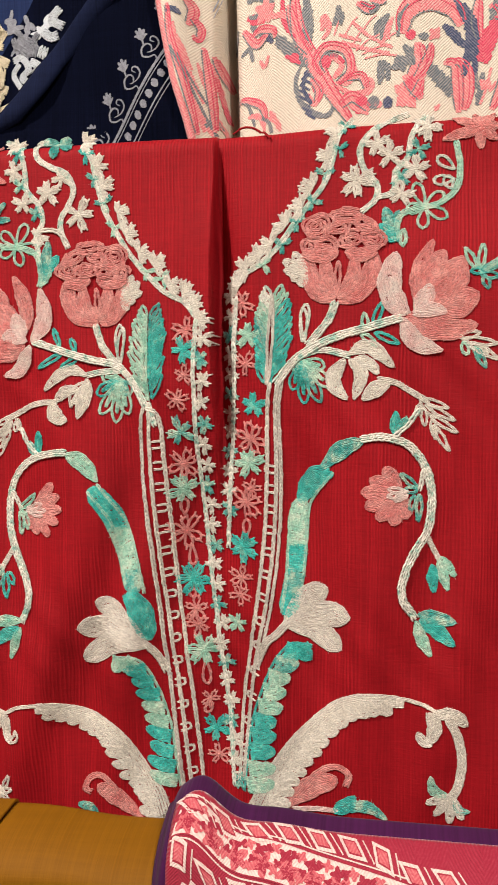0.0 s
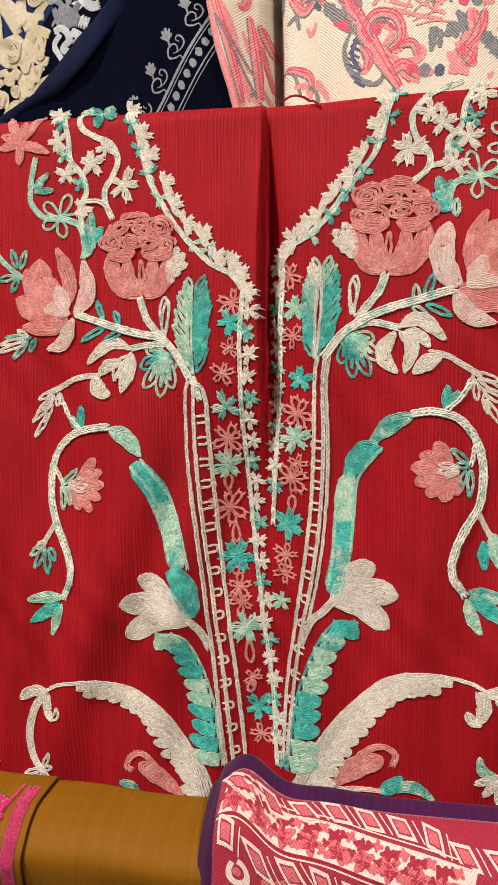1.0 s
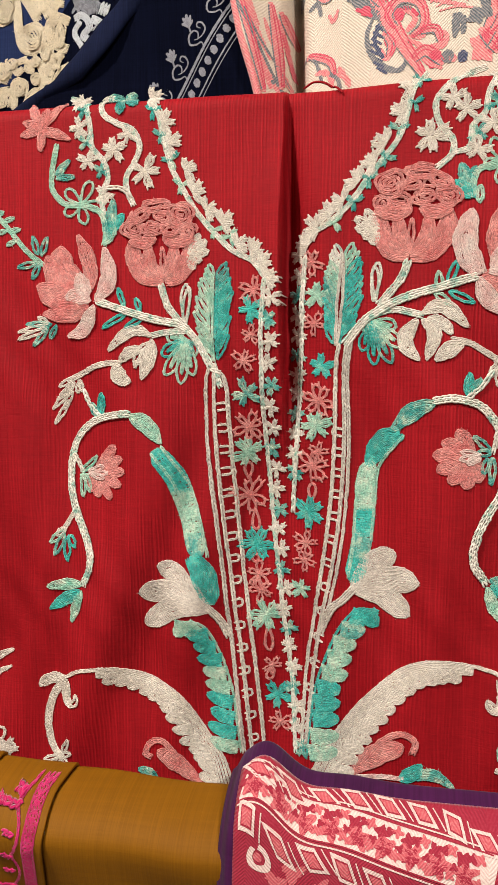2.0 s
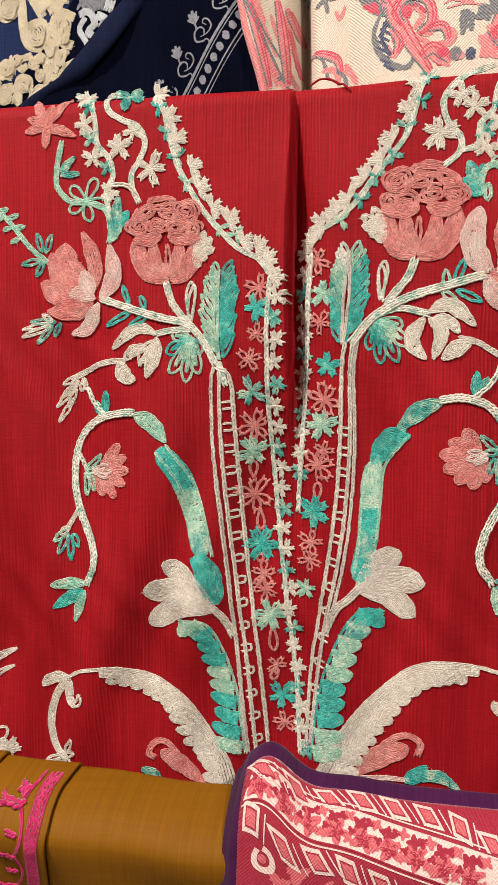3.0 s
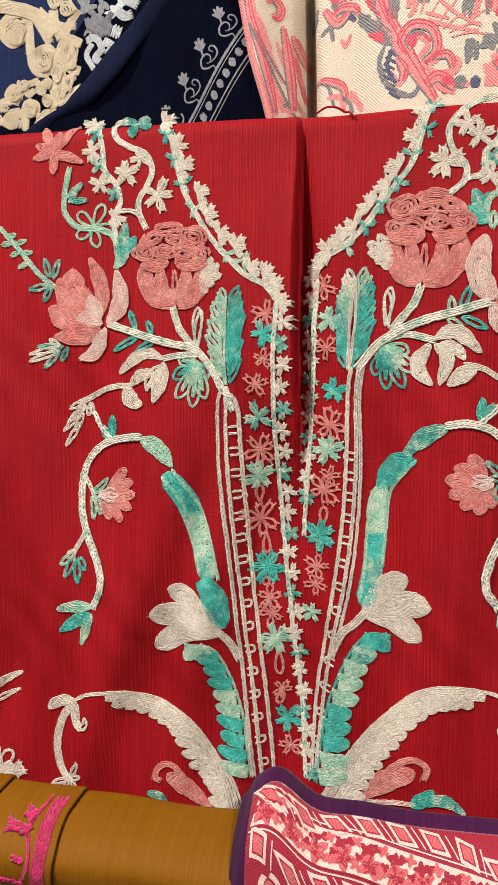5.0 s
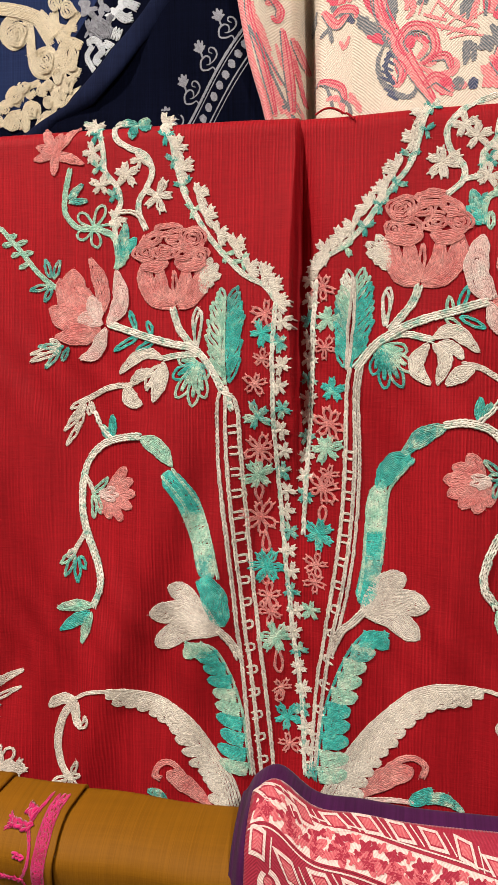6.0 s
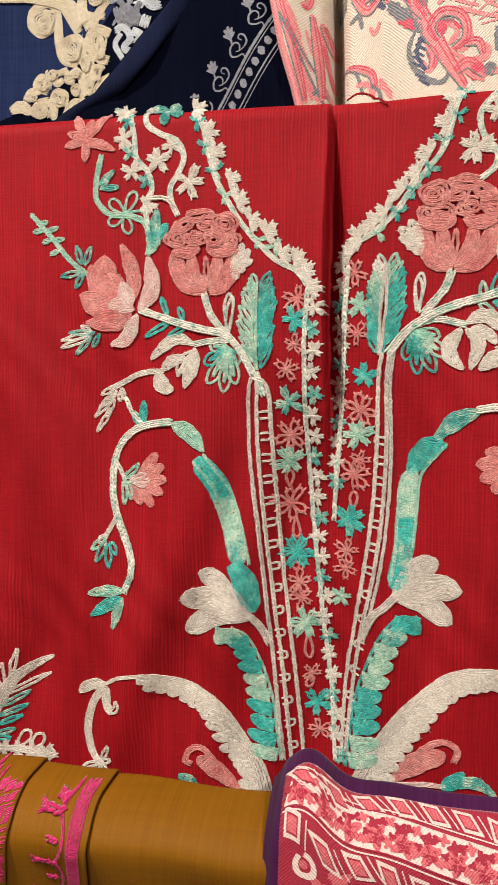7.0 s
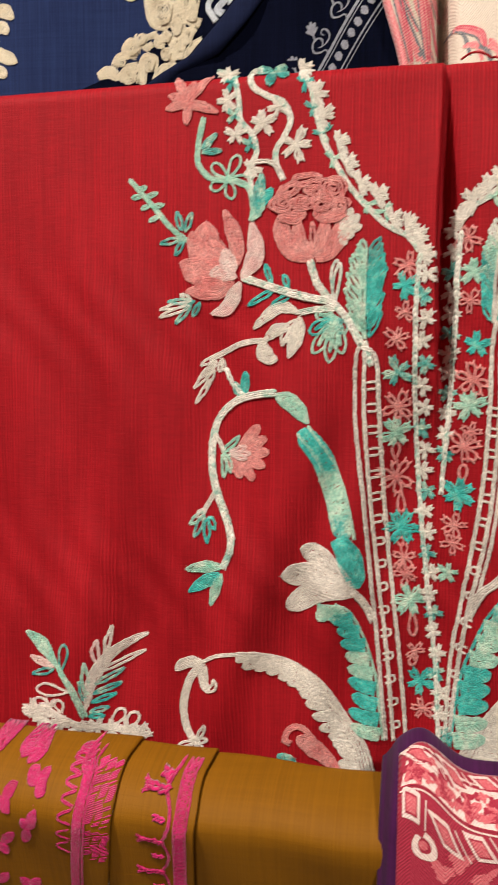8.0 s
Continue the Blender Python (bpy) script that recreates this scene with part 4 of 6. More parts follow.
for c, r in (((-23.5, 154.6), 14), ((-8.4, 181.3), 10), ((1.0, 172.5), 10), ((29.2, 192.4), 11), ((20.0, 161.3), 10), ((9.7, 142.6), 10)):
    floret(R, c, r, IVORY, tunic, 6 if r > 12 else 5, random.uniform(0, 70), label="ivory blossom")
for c, r in (((22.7, 175.8), 8), ((9.6, 155.4), 8), ((3.6, 125.5), 7)):
    floret(R, c, r, SEA, tunic, 4, random.uniform(0, 70), label="sea-green blossom")
for a, b in (((49.0, 160.2), (36.5, 169.8)), ((49.1, 152.7), (33.8, 152.4)), ((47.1, 145.6), (42.9, 155.4))):
    outline_petal(R, a, b, 7, VINE, tunic, "leaf")
for b in ((20.1, 150.8), (41.3, 142.8), (43.9, 124.2), (25.7, 116.2), (14.0, 130.8)):
    outline_petal(R, (27.3, 132.5), b, 8, MINT, tunic, "petal")
petal(R, P((7.9, 106.0), (1.5, 121.3), (-2.9, 135.7)), 11, SEA, tunic, "leaf")
petal(R, P((5.8, 106.1), (-6.1, 121.6)), 10, TEAL, tunic, "leaf")
petal(R, P((10.9, 101.7), (12.4, 118.8)), 7, MINT, tunic, "leaf")

rose = tagged(new("rose"), "large coral rose")
rose.parent = tunic
rose_head(R, *(-34.0, 98.5), 1.0, CORAL, rose, -1)
bloom(R, (-62.7, 85.1), P((-71.6, 102.7), (-80.4, 96.5), (-79.6, 88.7), (-74.2, 80.8), (-66.2, 74.4)), 8.5, IVORY, tunic, label="ivory half-open blossom", shape="round")

lily = tagged(new("lily"), "coral and pale pink lily")
lily.parent = tunic
for pts, w, m in ((P((21.0, 61.5), (24.7, 86.4), (34.9, 109.4)), 13, CORAL), (P((27.1, 63.4), (33.0, 84.1), (43.1, 99.9)), 16, CORAL), (P((29.2, 62.6), (47.5, 79.7), (55.4, 94.1)), 26, CORAL),
                  (P((31.4, 57.1), (51.8, 60.9), (67.9, 66.7)), 24, CORAL), (P((14.9, 50.3), (39.9, 40.2), (67.5, 44.0)), 16, CORAL),
                  (P((21.1, 55.2), (29.2, 65.5), (31.9, 75.8)), 14, ROSE), (P((19.0, 53.2), (33.4, 55.8), (45.8, 52.7)), 12, ROSE),
                  (P((12.8, 51.2), (2.0, 72.4), (6.7, 99.6)), 18, ROSE), (P((11.5, 50.4), (21.4, 32.1), (43.4, 24.7)), 15, ROSE)):
    petal(R, pts, w, m, lily, row=2.1, shape="round" if w > 15 else "leaf", lift=0.7 if m is ROSE else random.uniform(0, 0.4))
for a, b, m in (((65.6, 84.2), (56.2, 102.5), MINT), ((67.6, 84.1), (70.8, 106.3), MINT), ((67.6, 82.5), (85.8, 91.4), SEA), ((67.7, 81.2), (83.9, 79.0), SEA), ((69.7, 81.2), (75.1, 68.7), SEA), ((71.7, 83.2), (59.6, 83.5), TEAL)):
    petal(R, [a, b], 7, m, tunic, "leaf", row=2)
stem(R, P((67.6, 82.5), (83.8, 93.5), (99.9, 109.9)), 4.2, MINT, tunic, 2)
for a, b, m in (((53.1, 34.6), (70.4, 38.6), IVORY), ((54.3, 33.8), (84.6, 29.3), IVORY), ((58.4, 31.7), (84.9, 16.9), IVORY), ((56.4, 31.7), (59.8, 20.3), MINT), ((64.6, 28.7), (73.7, 10.7), SEA)):
    petal(R, [a, b], 7.5, m, tunic, "leaf", row=2)

stem(R, P((11.5, 50.4), (-10.3, 43.8), (-31.8, 38.2), (-51.4, 30.7), (-71.5, 17.9), (-86.0, 0.2)), 6.4, VINE, tunic, 2, lift=0.4)
stem(R, P((-38.5, 63.0), (-44.9, 47.9), (-60.3, 30.0)), 6.2, VINE, tunic, 2)
outline_petal(R, (-64.8, 33.2), (-61.2, 62.1), 7, VINE, tunic, "leaf")
outline_petal(R, (-62.6, 33.1), (-63.5, 59.2), 5, VINE, tunic, "leaf")
for a, b, m in (((-10.3, 42.9), (-2.1, 64.9), TEAL), ((-15.4, 40.9), (-16.8, 55.9), MINT), ((-9.4, 39.5), (11.8, 29.2), TEAL), ((-19.7, 38.9), (-5.1, 28.0), MINT)):
    petal(R, [a, b], 7, m, tunic, "leaf", row=2)
leaf = tagged(new("leaf"), "two-toned mint and teal serrated leaf")
leaf.parent = tunic
serrated(R, P((-93.1, -4.2), (-89.8, 35.6), (-88.0, 72.0)), 15, 19, [TEAL, SEA, MINT, VINE], [TEAL, TEAL, TEAL, MINT], leaf, 13)
petal(R, P((-93.3, -6.2), (-89.8, 35.6), (-87.8, 79.5)), 6, TAUPE, leaf, "rib", lift=0.9, row=2.0)
for b, m in (((-72.8, -4.2), TEAL), ((-62.7, -15.3), TEAL), ((-49.8, -13.8), SEA), ((-42.3, -1.9), MINT), ((-46.9, 13.3), MINT), ((-69.4, 9.1), MINT)):
    outline_petal(R, (-64.7, 17.8), b, 9, m, tunic, "leaf")
    petal(R, [(-64.7, 17.8), b], 4, m, tunic, "leaf", row=2)
stem(R, P((-67.0, 21.3), (-49.2, 26.4), (-27.2, 21.7)), 5, VINE, tunic, 2)
lotus = tagged(new("lotus"), "ivory half-open lotus")
lotus.parent = tunic
for pts, w in ((P((-29.4, 22.6), (-12.3, 28.1), (7.8, 10.9)), 13), (P((-30.7, 19.6), (-40.2, 2.4), (-27.8, -13.6)), 14), (P((-26.3, 19.6), (-18.5, 6.7), (-24.8, -13.6)), 12),
               (P((-25.0, 19.6), (-12.2, 15.2), (-4.9, 5.4)), 11), (P((2.8, 0.2), (-7.7, -4.1), (-18.3, -12.7)), 14), (P((-28.1, 19.6), (-20.7, 11.0), (-14.2, 3.6)), 8)):
    petal(R, pts, w * 0.88, IVORY, lotus, row=2.0, shape="leaf", lift=random.uniform(0, 0.5))
stem(R, P((-6.5, 3.6), (7.0, 1.1), (19.9, -6.2), (32.6, -13.5)), 4.6, IVORY, tunic, 2)
for a, b in (((26.3, -10.5), (49.2, -18.9)), ((28.4, -14.8), (54.3, -28.6)), ((32.8, -23.4), (56.2, -38.0)), ((35.0, -29.8), (50.0, -53.3)), ((26.3, -14.8), (22.2, -25.5)), ((28.5, -16.9), (29.5, -34.1)), ((34.9, -25.5), (38.1, -43.5)), ((25.0, -10.5), (39.2, -27.6))):
    petal(R, [a, b], 6.4, IVORY, tunic, "leaf", row=1.8)
petal(R, P((6.6, -39.2), (8.1, -19.0)), 8, TEAL, tunic, "leaf")
petal(R, P((7.5, -38.3), (17.5, -23.3)), 8, SEA, tunic, "leaf")
stem(R, P((25.1, -19.1), (16.7, -30.6), (7.5, -39.6)), 4, VINE, tunic)
stem(R, P((-18.0, -41.9), (-1.0, -40.5), (16.9, -46.1), (29.9, -62.1), (35.3, -83.8), (33.1, -109.9), (23.4, -126.9), (15.1, -146.4), (14.0, -164.1), (24.1, -180.1)), 6.4, VINE, tunic, 2, lift=0.3)
petal(R, P((-15.8, -42.8), (-33.2, -50.7), (-49.6, -66.8)), 14, SEA, tunic, "leaf", row=2.2)
petal(R, P((-41.9, -66.3), (-55.8, -75.5), (-67.7, -94.9)), 17, TEAL, tunic, "leaf", "round", row=2.1)
bar(R, P((-64.0, -90.1), (-68.5, -108.5), (-68.1, -130.8), (-70.4, -153.2), (-76.1, -185.2)), 16, [MINT, MINT, TEAL, SEA, TEAL], tunic, label="satin-stitched leaf shading from mint to teal")
stem(R, P((-39.6, -68.8), (-57.2, -93.8), (-60.4, -121.4), (-63.2, -153.1)), 2.4, MINT, tunic)
stem(R, P((-70.0, -97.2), (-75.5, -122.0), (-76.8, -153.5), (-80.0, -182.6)), 2.4, MINT, tunic)
bell = tagged(new("bell_flower"), "coral scalloped flower with a mint calyx")
bell.parent = tunic
for b in ((-0.7, -63.2), (-11.3, -72.1), (-17.7, -83.0), (-14.1, -95.0), (-5.4, -104.0), (6.1, -108.1), (16.7, -103.0)):
    petal(R, [(13.1, -82.3), b], 12, CORAL, bell, shape="fan", row=2)
for b in ((1.6, -79.1), (0.4, -85.6), (5.9, -89.0)):
    petal(R, [(16.5, -83.6), b], 6.5, ROSE, bell, shape="round", row=2, lift=0.8)
for pts in (P((25.9, -80.7), (17.2, -72.9), (8.6, -66.3)), P((25.9, -82.5), (26.0, -94.6), (24.5, -107.5)), P((25.9, -80.7), (18.6, -80.7), (13.0, -79.3)), P((22.9, -83.7), (20.0, -92.3), (20.1, -98.7))):
    petal(R, pts, 6.5, SEA, bell, "sepal", row=2, lift=0.3)
stem(R, P((29.9, -60.0), (28.3, -70.8), (25.9, -80.7)), 3.6, IVORY, tunic)
stem(R, P((32.3, -116.4), (36.8, -125.3), (42.0, -134.8)), 4, IVORY, tunic, 2)
for a, b, m in (((42.0, -131.8), (55.4, -148.0), MINT), ((41.1, -134.0), (49.3, -160.1), MINT), ((36.5, -137.5), (38.0, -162.0), TEAL), ((38.7, -140.5), (33.6, -153.4), TEAL)):
    petal(R, [a, b], 8.5, m, tunic, "leaf", row=2)
for pts, m, w in ((P((25.4, -177.0), (41.1, -178.9), (56.5, -181.7)), SEA, 11), (P((27.2, -180.1), (41.2, -189.0), (55.0, -200.2)), TEAL, 13), (P((24.2, -181.4), (29.9, -197.2), (37.6, -210.5)), MINT, 10)):
    petal(R, pts, w, m, tunic, "leaf", row=2)
fan = tagged(new("fan_flower"), "taupe three-lobed fan flower")
fan.parent = tunic
for pts, w in ((P((-77.6, -191.4), (-64.3, -173.4), (-43.9, -160.3)), 20), (P((-76.6, -191.8), (-53.1, -182.3), (-25.6, -182.2)), 22), (P((-76.1, -192.6), (-52.9, -195.9), (-32.3, -209.9)), 20)):
    petal(R, pts, w, TAUPE, fan, shape="fan", row=1.9, ragged=0.02)
stem(R, P((-75.2, -190.2), (-84.9, -202.2), (-93.7, -210.8), (-102.9, -233.0)), 6, TAUPE, tunic, 2)
plume(R, P((-56.3, -207.8), (-73.0, -207.4), (-87.2, -225.7), (-99.1, -255.5), (-108.1, -288.4), (-113.9, -342.7)), 10, 24, [TEAL, SEA, MINT, MINT, TEAL, TEAL, MINT, MINT], tunic, 11, 1, "plume", "serrated leaf banded in mint and teal", lean=-0.7, body=0.2, root=0.08)
plume(R, P((52.6, -257.7), (31.3, -246.4), (5.5, -242.8), (-20.6, -242.7), (-45.4, -258.1), (-71.0, -285.9), (-92.9, -319.7), (-110.7, -356.3)), 4, 28, [IVORY], tunic, 14, 1, "fern", "large ivory serrated fern frond", lean=-0.8, body=0.62, first=0.22)
for pts, w in ((P((41.9, -252.6), (54.6, -252.9), (64.5, -261.6)), 11), (P((36.4, -251.8), (39.9, -263.6), (35.9, -276.5)), 11), (P((38.0, -276.3), (30.8, -274.7), (28.2, -267.6)), 8)):
    petal(R, pts, w, IVORY, tunic, "bud", "round", row=2)
stem(R, P((50.4, -256.4), (58.0, -272.0), (60.9, -290.2), (58.7, -308.7), (53.1, -321.1)), 7.0, IVORY, tunic, 3)
for b in ((33.2, -324.6), (40.4, -335.8), (52.2, -342.4), (62.6, -337.4)):
    petal(R, [(53.9, -319.6), b], 8, IVORY, tunic, "petal", "round", row=2)
petal(R, P((51.7, -318.9), (40.0, -314.2), (37.1, -300.1)), 8, MINT, tunic, "leaf", row=2)
petal(R, P((56.0, -320.7), (60.3, -328.9), (69.0, -328.1)), 7, SEA, tunic, "leaf", row=2)
petal(R, P((-78.5, -349.3), (-56.4, -324.1), (-34.4, -311.5)), 17, CORAL, tunic, "paisley", "fan", row=2, label="dusty pink paisley")
stem(R, P((-66.1, -332.5), (-49.4, -309.5), (-35.8, -302.5), (-25.5, -307.9), (-28.1, -317.3)), 5, CORAL, tunic, 2)
petal(R, P((-37.8, -340.0), (-26.6, -332.3), (-20.0, -323.7)), 12, TEAL, tunic, "leaf", row=2)
petal(R, P((-33.3, -337.9), (-13.3, -332.3), (6.6, -342.8)), 10, SEA, tunic, "leaf", row=2)
stem(R, P((-71.1, -347.6), (-51.6, -339.8), (-33.3, -338.4)), 4, ROSE, tunic, 2)

# ---- the placket's other edge
stem(R, P((-90.6, 1.0), (-92.8, -23.1), (-92.9, -67.6), (-94.8, -113.1), (-99.4, -159.6), (-107.9, -218.3), (-114.9, -268.7), (-118.3, -338.5)), 3.0, IVORY, tunic, 1)
stem(R, P((-84.6, 3.3), (-86.6, -27.5), (-85.6, -76.5), (-88.1, -131.0), (-93.5, -177.2), (-103.0, -226.4), (-109.4, -276.6), (-114.5, -330.4)), 3.0, TAUPE, tunic, 1)
stem(R, P((-80.4, 7.7), (-83.6, -23.0), (-82.1, -76.5), (-83.7, -130.7), (-88.9, -176.2), (-98.3, -220.2)), 2.6, TAUPE, tunic, 1)
for i in range(14):
    f = i / 13
    c = np.array((-91.1, -67.6)) * (1 - f) ** 2 + 2 * f * (1 - f) * np.array((-90.9, -167.4)) + f * f * np.array((-119.4, -331.7))
    rung(R, c, 7.2, IVORY, tunic, 172)
for c, r, m in (((-112.8, 63.6), 11, CORAL), ((-108.0, 38.3), 10, MINT), ((-110.1, 16.3), 9, CORAL), ((-103.9, -16.6), 10, TEAL), ((-105.7, -43.3), 13, CORAL), ((-107.7, -63.6), 13, MINT), ((-110.5, -95.8), 13, CORAL), ((-106.1, -84.0), 8, CORAL),
                ((-112.8, -133.2), 14, TEAL), ((-115.8, -159.5), 11, CORAL), ((-117.0, -173.8), 9, CORAL), ((-119.6, -198.5), 9, MINT)):
    floret(R, c, r, m, tunic, 6 if r > 12 else 5, random.uniform(0, 60))
outline_petal(R, (-111.5, -126.1), (-110.3, -109.6), 6, CORAL, tunic, "loop")
stem(R, P((-117.3, 69.1), (-119.5, 38.5), (-119.8, 3.3), (-121.1, -41.4), (-124.3, -91.8), (-126.9, -134.5)), 3.6, VINE, tunic, 1)
for i in range(12):
    f = i / 11
    c = np.array((-122.8, 69.4)) * (1 - f) + f * np.array((-125.2, -101.2))
    floret(R, c, 7.5, SEA if i % 3 == 2 else IVORY, tunic, 5, random.uniform(0, 70), lift=0.3)

# ---- the bush at the side seam
stem(R, P((-416.5, -331.4), (-424.8, -307.7), (-434.8, -291.5), (-442.8, -281.2)), 5.5, MINT, tunic, 2)
petal(R, P((-439.7, -287.8), (-451.7, -273.1), (-469.1, -259.3)), 13, MINT, tunic, "leaf", row=2.1)
petal(R, P((-441.0, -289.1), (-456.3, -285.9), (-467.2, -280.6)), 8, ROSE, tunic, "leaf", row=2)
petal(R, P((-441.1, -290.6), (-456.5, -295.9), (-466.8, -297.7)), 7, SEA, tunic, "leaf", row=2)
outline_petal(R, (-434.8, -291.5), (-430.3, -267.4), 8, SEA, tunic, "leaf")
outline_petal(R, (-427.6, -307.8), (-460.6, -311.3), 10, IVORY, tunic, "leaf")
petal(R, P((-416.2, -327.3), (-408.7, -296.5), (-391.6, -273.6), (-358.8, -257.5)), 10, TAUPE, tunic, "leaf", "leaf", row=2.1, label="grey-green feather")
for a, b, m in (((-408.6, -294.0), (-362.6, -272.7), TAUPE), ((-410.1, -303.8), (-381.3, -288.5), SEA), ((-411.3, -311.3), (-383.2, -301.3), SEA), ((-412.4, -318.9), (-387.6, -310.8), TEAL), ((-414.1, -327.5), (-394.3, -322.8), SEA), ((-414.3, -330.6), (-398.9, -331.6), TEAL)):
    petal(R, [a, b], 6, m, tunic, "feather", row=2)
petal(R, P((-400.0, -280.1), (-396.7, -263.0), (-392.4, -247.8)), 6, IVORY, tunic, "leaf", row=2)
petal(R, P((-404.3, -287.0), (-406.9, -274.3), (-405.0, -261.3)), 7, ROSE, tunic, "leaf", row=2)
petal(R, P((-413.5, -313.7), (-414.7, -295.7), (-415.1, -279.7)), 7, MINT, tunic, "leaf", row=2)
petal(R, P((-415.8, -318.5), (-417.2, -305.5), (-419.8, -295.2)), 6, SEA, tunic, "leaf", row=2)
for c in ((-463.3, -328.9), (-447.6, -325.0), (-455.3, -336.4), (-435.9, -336.3), (-421.2, -341.4), (-408.2, -341.5), (-394.7, -342.9), (-380.9, -340.3), (-369.3, -344.3), (-445.2, -343.1)):
    floret(R, c, 9, TAUPE if c[0] > -440 else IVORY, tunic, 5, random.uniform(0, 70), 'blossom')
stem(R, P((-470.7, -331.7), (-443.2, -328.8), (-416.8, -339.2), (-388.4, -341.1), (-363.8, -345.4)), 5, TAUPE, tunic, 2)
for a, b in (((-443.2, -328.8), (-462.3, -320.4)), ((-449.4, -330.3), (-472.2, -330.8)), ((-437.4, -331.5), (-459.0, -343.3)), ((-432.2, -333.4), (-446.5, -346.9)), ((-396.3, -339.7), (-383.3, -324.9)), ((-383.3, -340.5), (-371.9, -327.0)), ((-376.1, -342.6), (-362.5, -344.5)), ((-434.5, -327.0), (-438.8, -316.9))):
    outline_petal(R, a, b, 9, IVORY, tunic, "petal", row=2.4)
# a loose thread over the fold at the crease
snag = Stitches(R, 2.0)
path = curve(P((-122.0, 198.0), (-113.4, 202.8), (-102.9, 200.6), (-90.8, 190.0)), 1.5)
for i in range(len(path) - 1):
    snag.strand(path[i], path[i + 1] + (path[i + 1] - path[i]) * 0.4, 2.2 - 1.0 * abs(i / len(path) - 0.6), 0.0, 0.4)
snag.build("loose_thread", RED_CLOTH, tunic, "loose red thread end")


# ---------------------------------------------------------------- cloths behind
def sheet(F, left, right, z0, z1, mat, parent, name="cloth", label="", thick=0.0012, nx=70, nz=50, lift=0.0):
    """A hanging cloth between two side edges, given as x at each height."""
    zs = np.linspace(z0, z1, nz)
    pts = []
    for z in zs:
        x = np.linspace(left(z), right(z), nx)
        pts.append(np.stack([x, F(x, np.full(nx, z)) - lift, np.full(nx, z + EYE)], -1))
    return slab(name, np.array(pts), thick, mat, parent, label)


def edge(*pts):
    p = np.array(pts) / 1000
    o = np.argsort(p[:, 1])
    return lambda z: float(np.interp(z, p[o, 1], p[o, 0]))


BACK_TOP = 0.62
rail(0.80, EYE + BACK_TOP + 0.004, 0.012)
lace_dress = thing("lace_trimmed_dress", "navy dress with cream corded lace, hanging from a rail", "dress")
L = F_lace
lace_edge = edge((-271.0, 343.7), (-291.4, 315.7), (-312.5, 288.0), (-337.2, 260.6), (-362.8, 235.3), (-408.0, 217.7), (-419.3, 194.8))
sheet(L, lambda z: -0.75, lambda z: max(-0.30, lace_edge(z) + 0.05), 0.08, BACK_TOP, BLUE_CLOTH, lace_dress, "skirt")
sheet(L, lambda z: lace_edge(z) - 0.046, lambda z: lace_edge(z) + 0.03, 0.20, BACK_TOP, NAVY_CLOTH, lace_dress, "printed_border", "black border printed with white scrolls", lift=0.0004)
stem(L, P((-411.7, 304.5), (-402.8, 310.6), (-400.7, 301.4), (-410.7, 295.9), (-420.4, 304.9), (-417.0, 318.4), (-401.6, 322.6), (-394.5, 310.1), (-394.1, 289.9), (-389.8, 272.9), (-378.5, 268.5), (-369.4, 278.8), (-375.0, 290.3), (-385.2, 287.7), (-384.1, 279.0)), 7.5, LACE, lace_dress, 4, "cord")
stem(L, P((-396.1, 323.8), (-386.1, 314.4), (-378.3, 302.2), (-373.8, 295.2)), 8, LACE, lace_dress, 4, "cord")
stem(L, P((-370.8, 323.9), (-368.1, 308.7), (-362.5, 298.1)), 9, LACE, lace_dress, 4, "cord")
stem(L, P((-345.5, 321.0), (-355.7, 307.3), (-359.7, 297.8)), 8, LACE, lace_dress, 4, "cord")
stem(L, P((-384.9, 325.3), (-368.1, 311.2), (-348.3, 306.5)), 6, LACE, lace_dress, 3, "cord")
stem(L, P((-342.8, 291.0), (-355.7, 296.4), (-363.7, 287.2), (-356.9, 272.5), (-344.5, 267.3)), 8, LACE, lace_dress, 4, "cord")
stem(L, P((-348.4, 284.1), (-353.5, 282.2), (-350.1, 275.8)), 8, LACE, lace_dress, 3, "cord")
stem(L, P((-368.2, 288.7), (-365.4, 275.9)), 8, LACE, lace_dress, 3, "cord")
stem(L, P((-385.4, 262.4), (-397.7, 258.1), (-395.5, 250.4), (-389.9, 254.1)), 6, LACE, lace_dress, 3, "cord")
stem(L, P((-382.5, 260.7), (-385.4, 253.8), (-378.6, 251.3)), 7, LACE, lace_dress, 3, "cord")
stem(L, P((-379.7, 263.5), (-371.2, 253.7), (-368.5, 238.3)), 8, LACE, lace_dress, 4, "cord")
stem(L, P((-405.1, 243.2), (-416.0, 248.7), (-412.1, 257.3), (-403.3, 254.9), (-404.5, 246.8)), 6, LACE, lace_dress, 3, "cord")
stem(L, P((-407.8, 245.9), (-421.5, 243.8), (-425.4, 236.2)), 7, LACE, lace_dress, 3, "cord")
stem(L, P((-402.4, 230.3), (-396.7, 242.8), (-388.3, 240.8), (-388.4, 233.7), (-396.8, 232.6)), 7, LACE, lace_dress, 3, "cord")
stem(L, [(-450.0, 331.0), (-424.0, 330.0), (-406.0, 327.0), (-389.0, 321.0), (-377.0, 311.0), (-370.0, 301.0)], 12, LACE, lace_dress, 5, "cord", lift=0.8)
stem(L, [(-393.0, 305.0), (-392.0, 290.0), (-389.0, 274.0), (-381.0, 268.0)], 7, LACE, lace_dress, 4, "cord", lift=0.8)
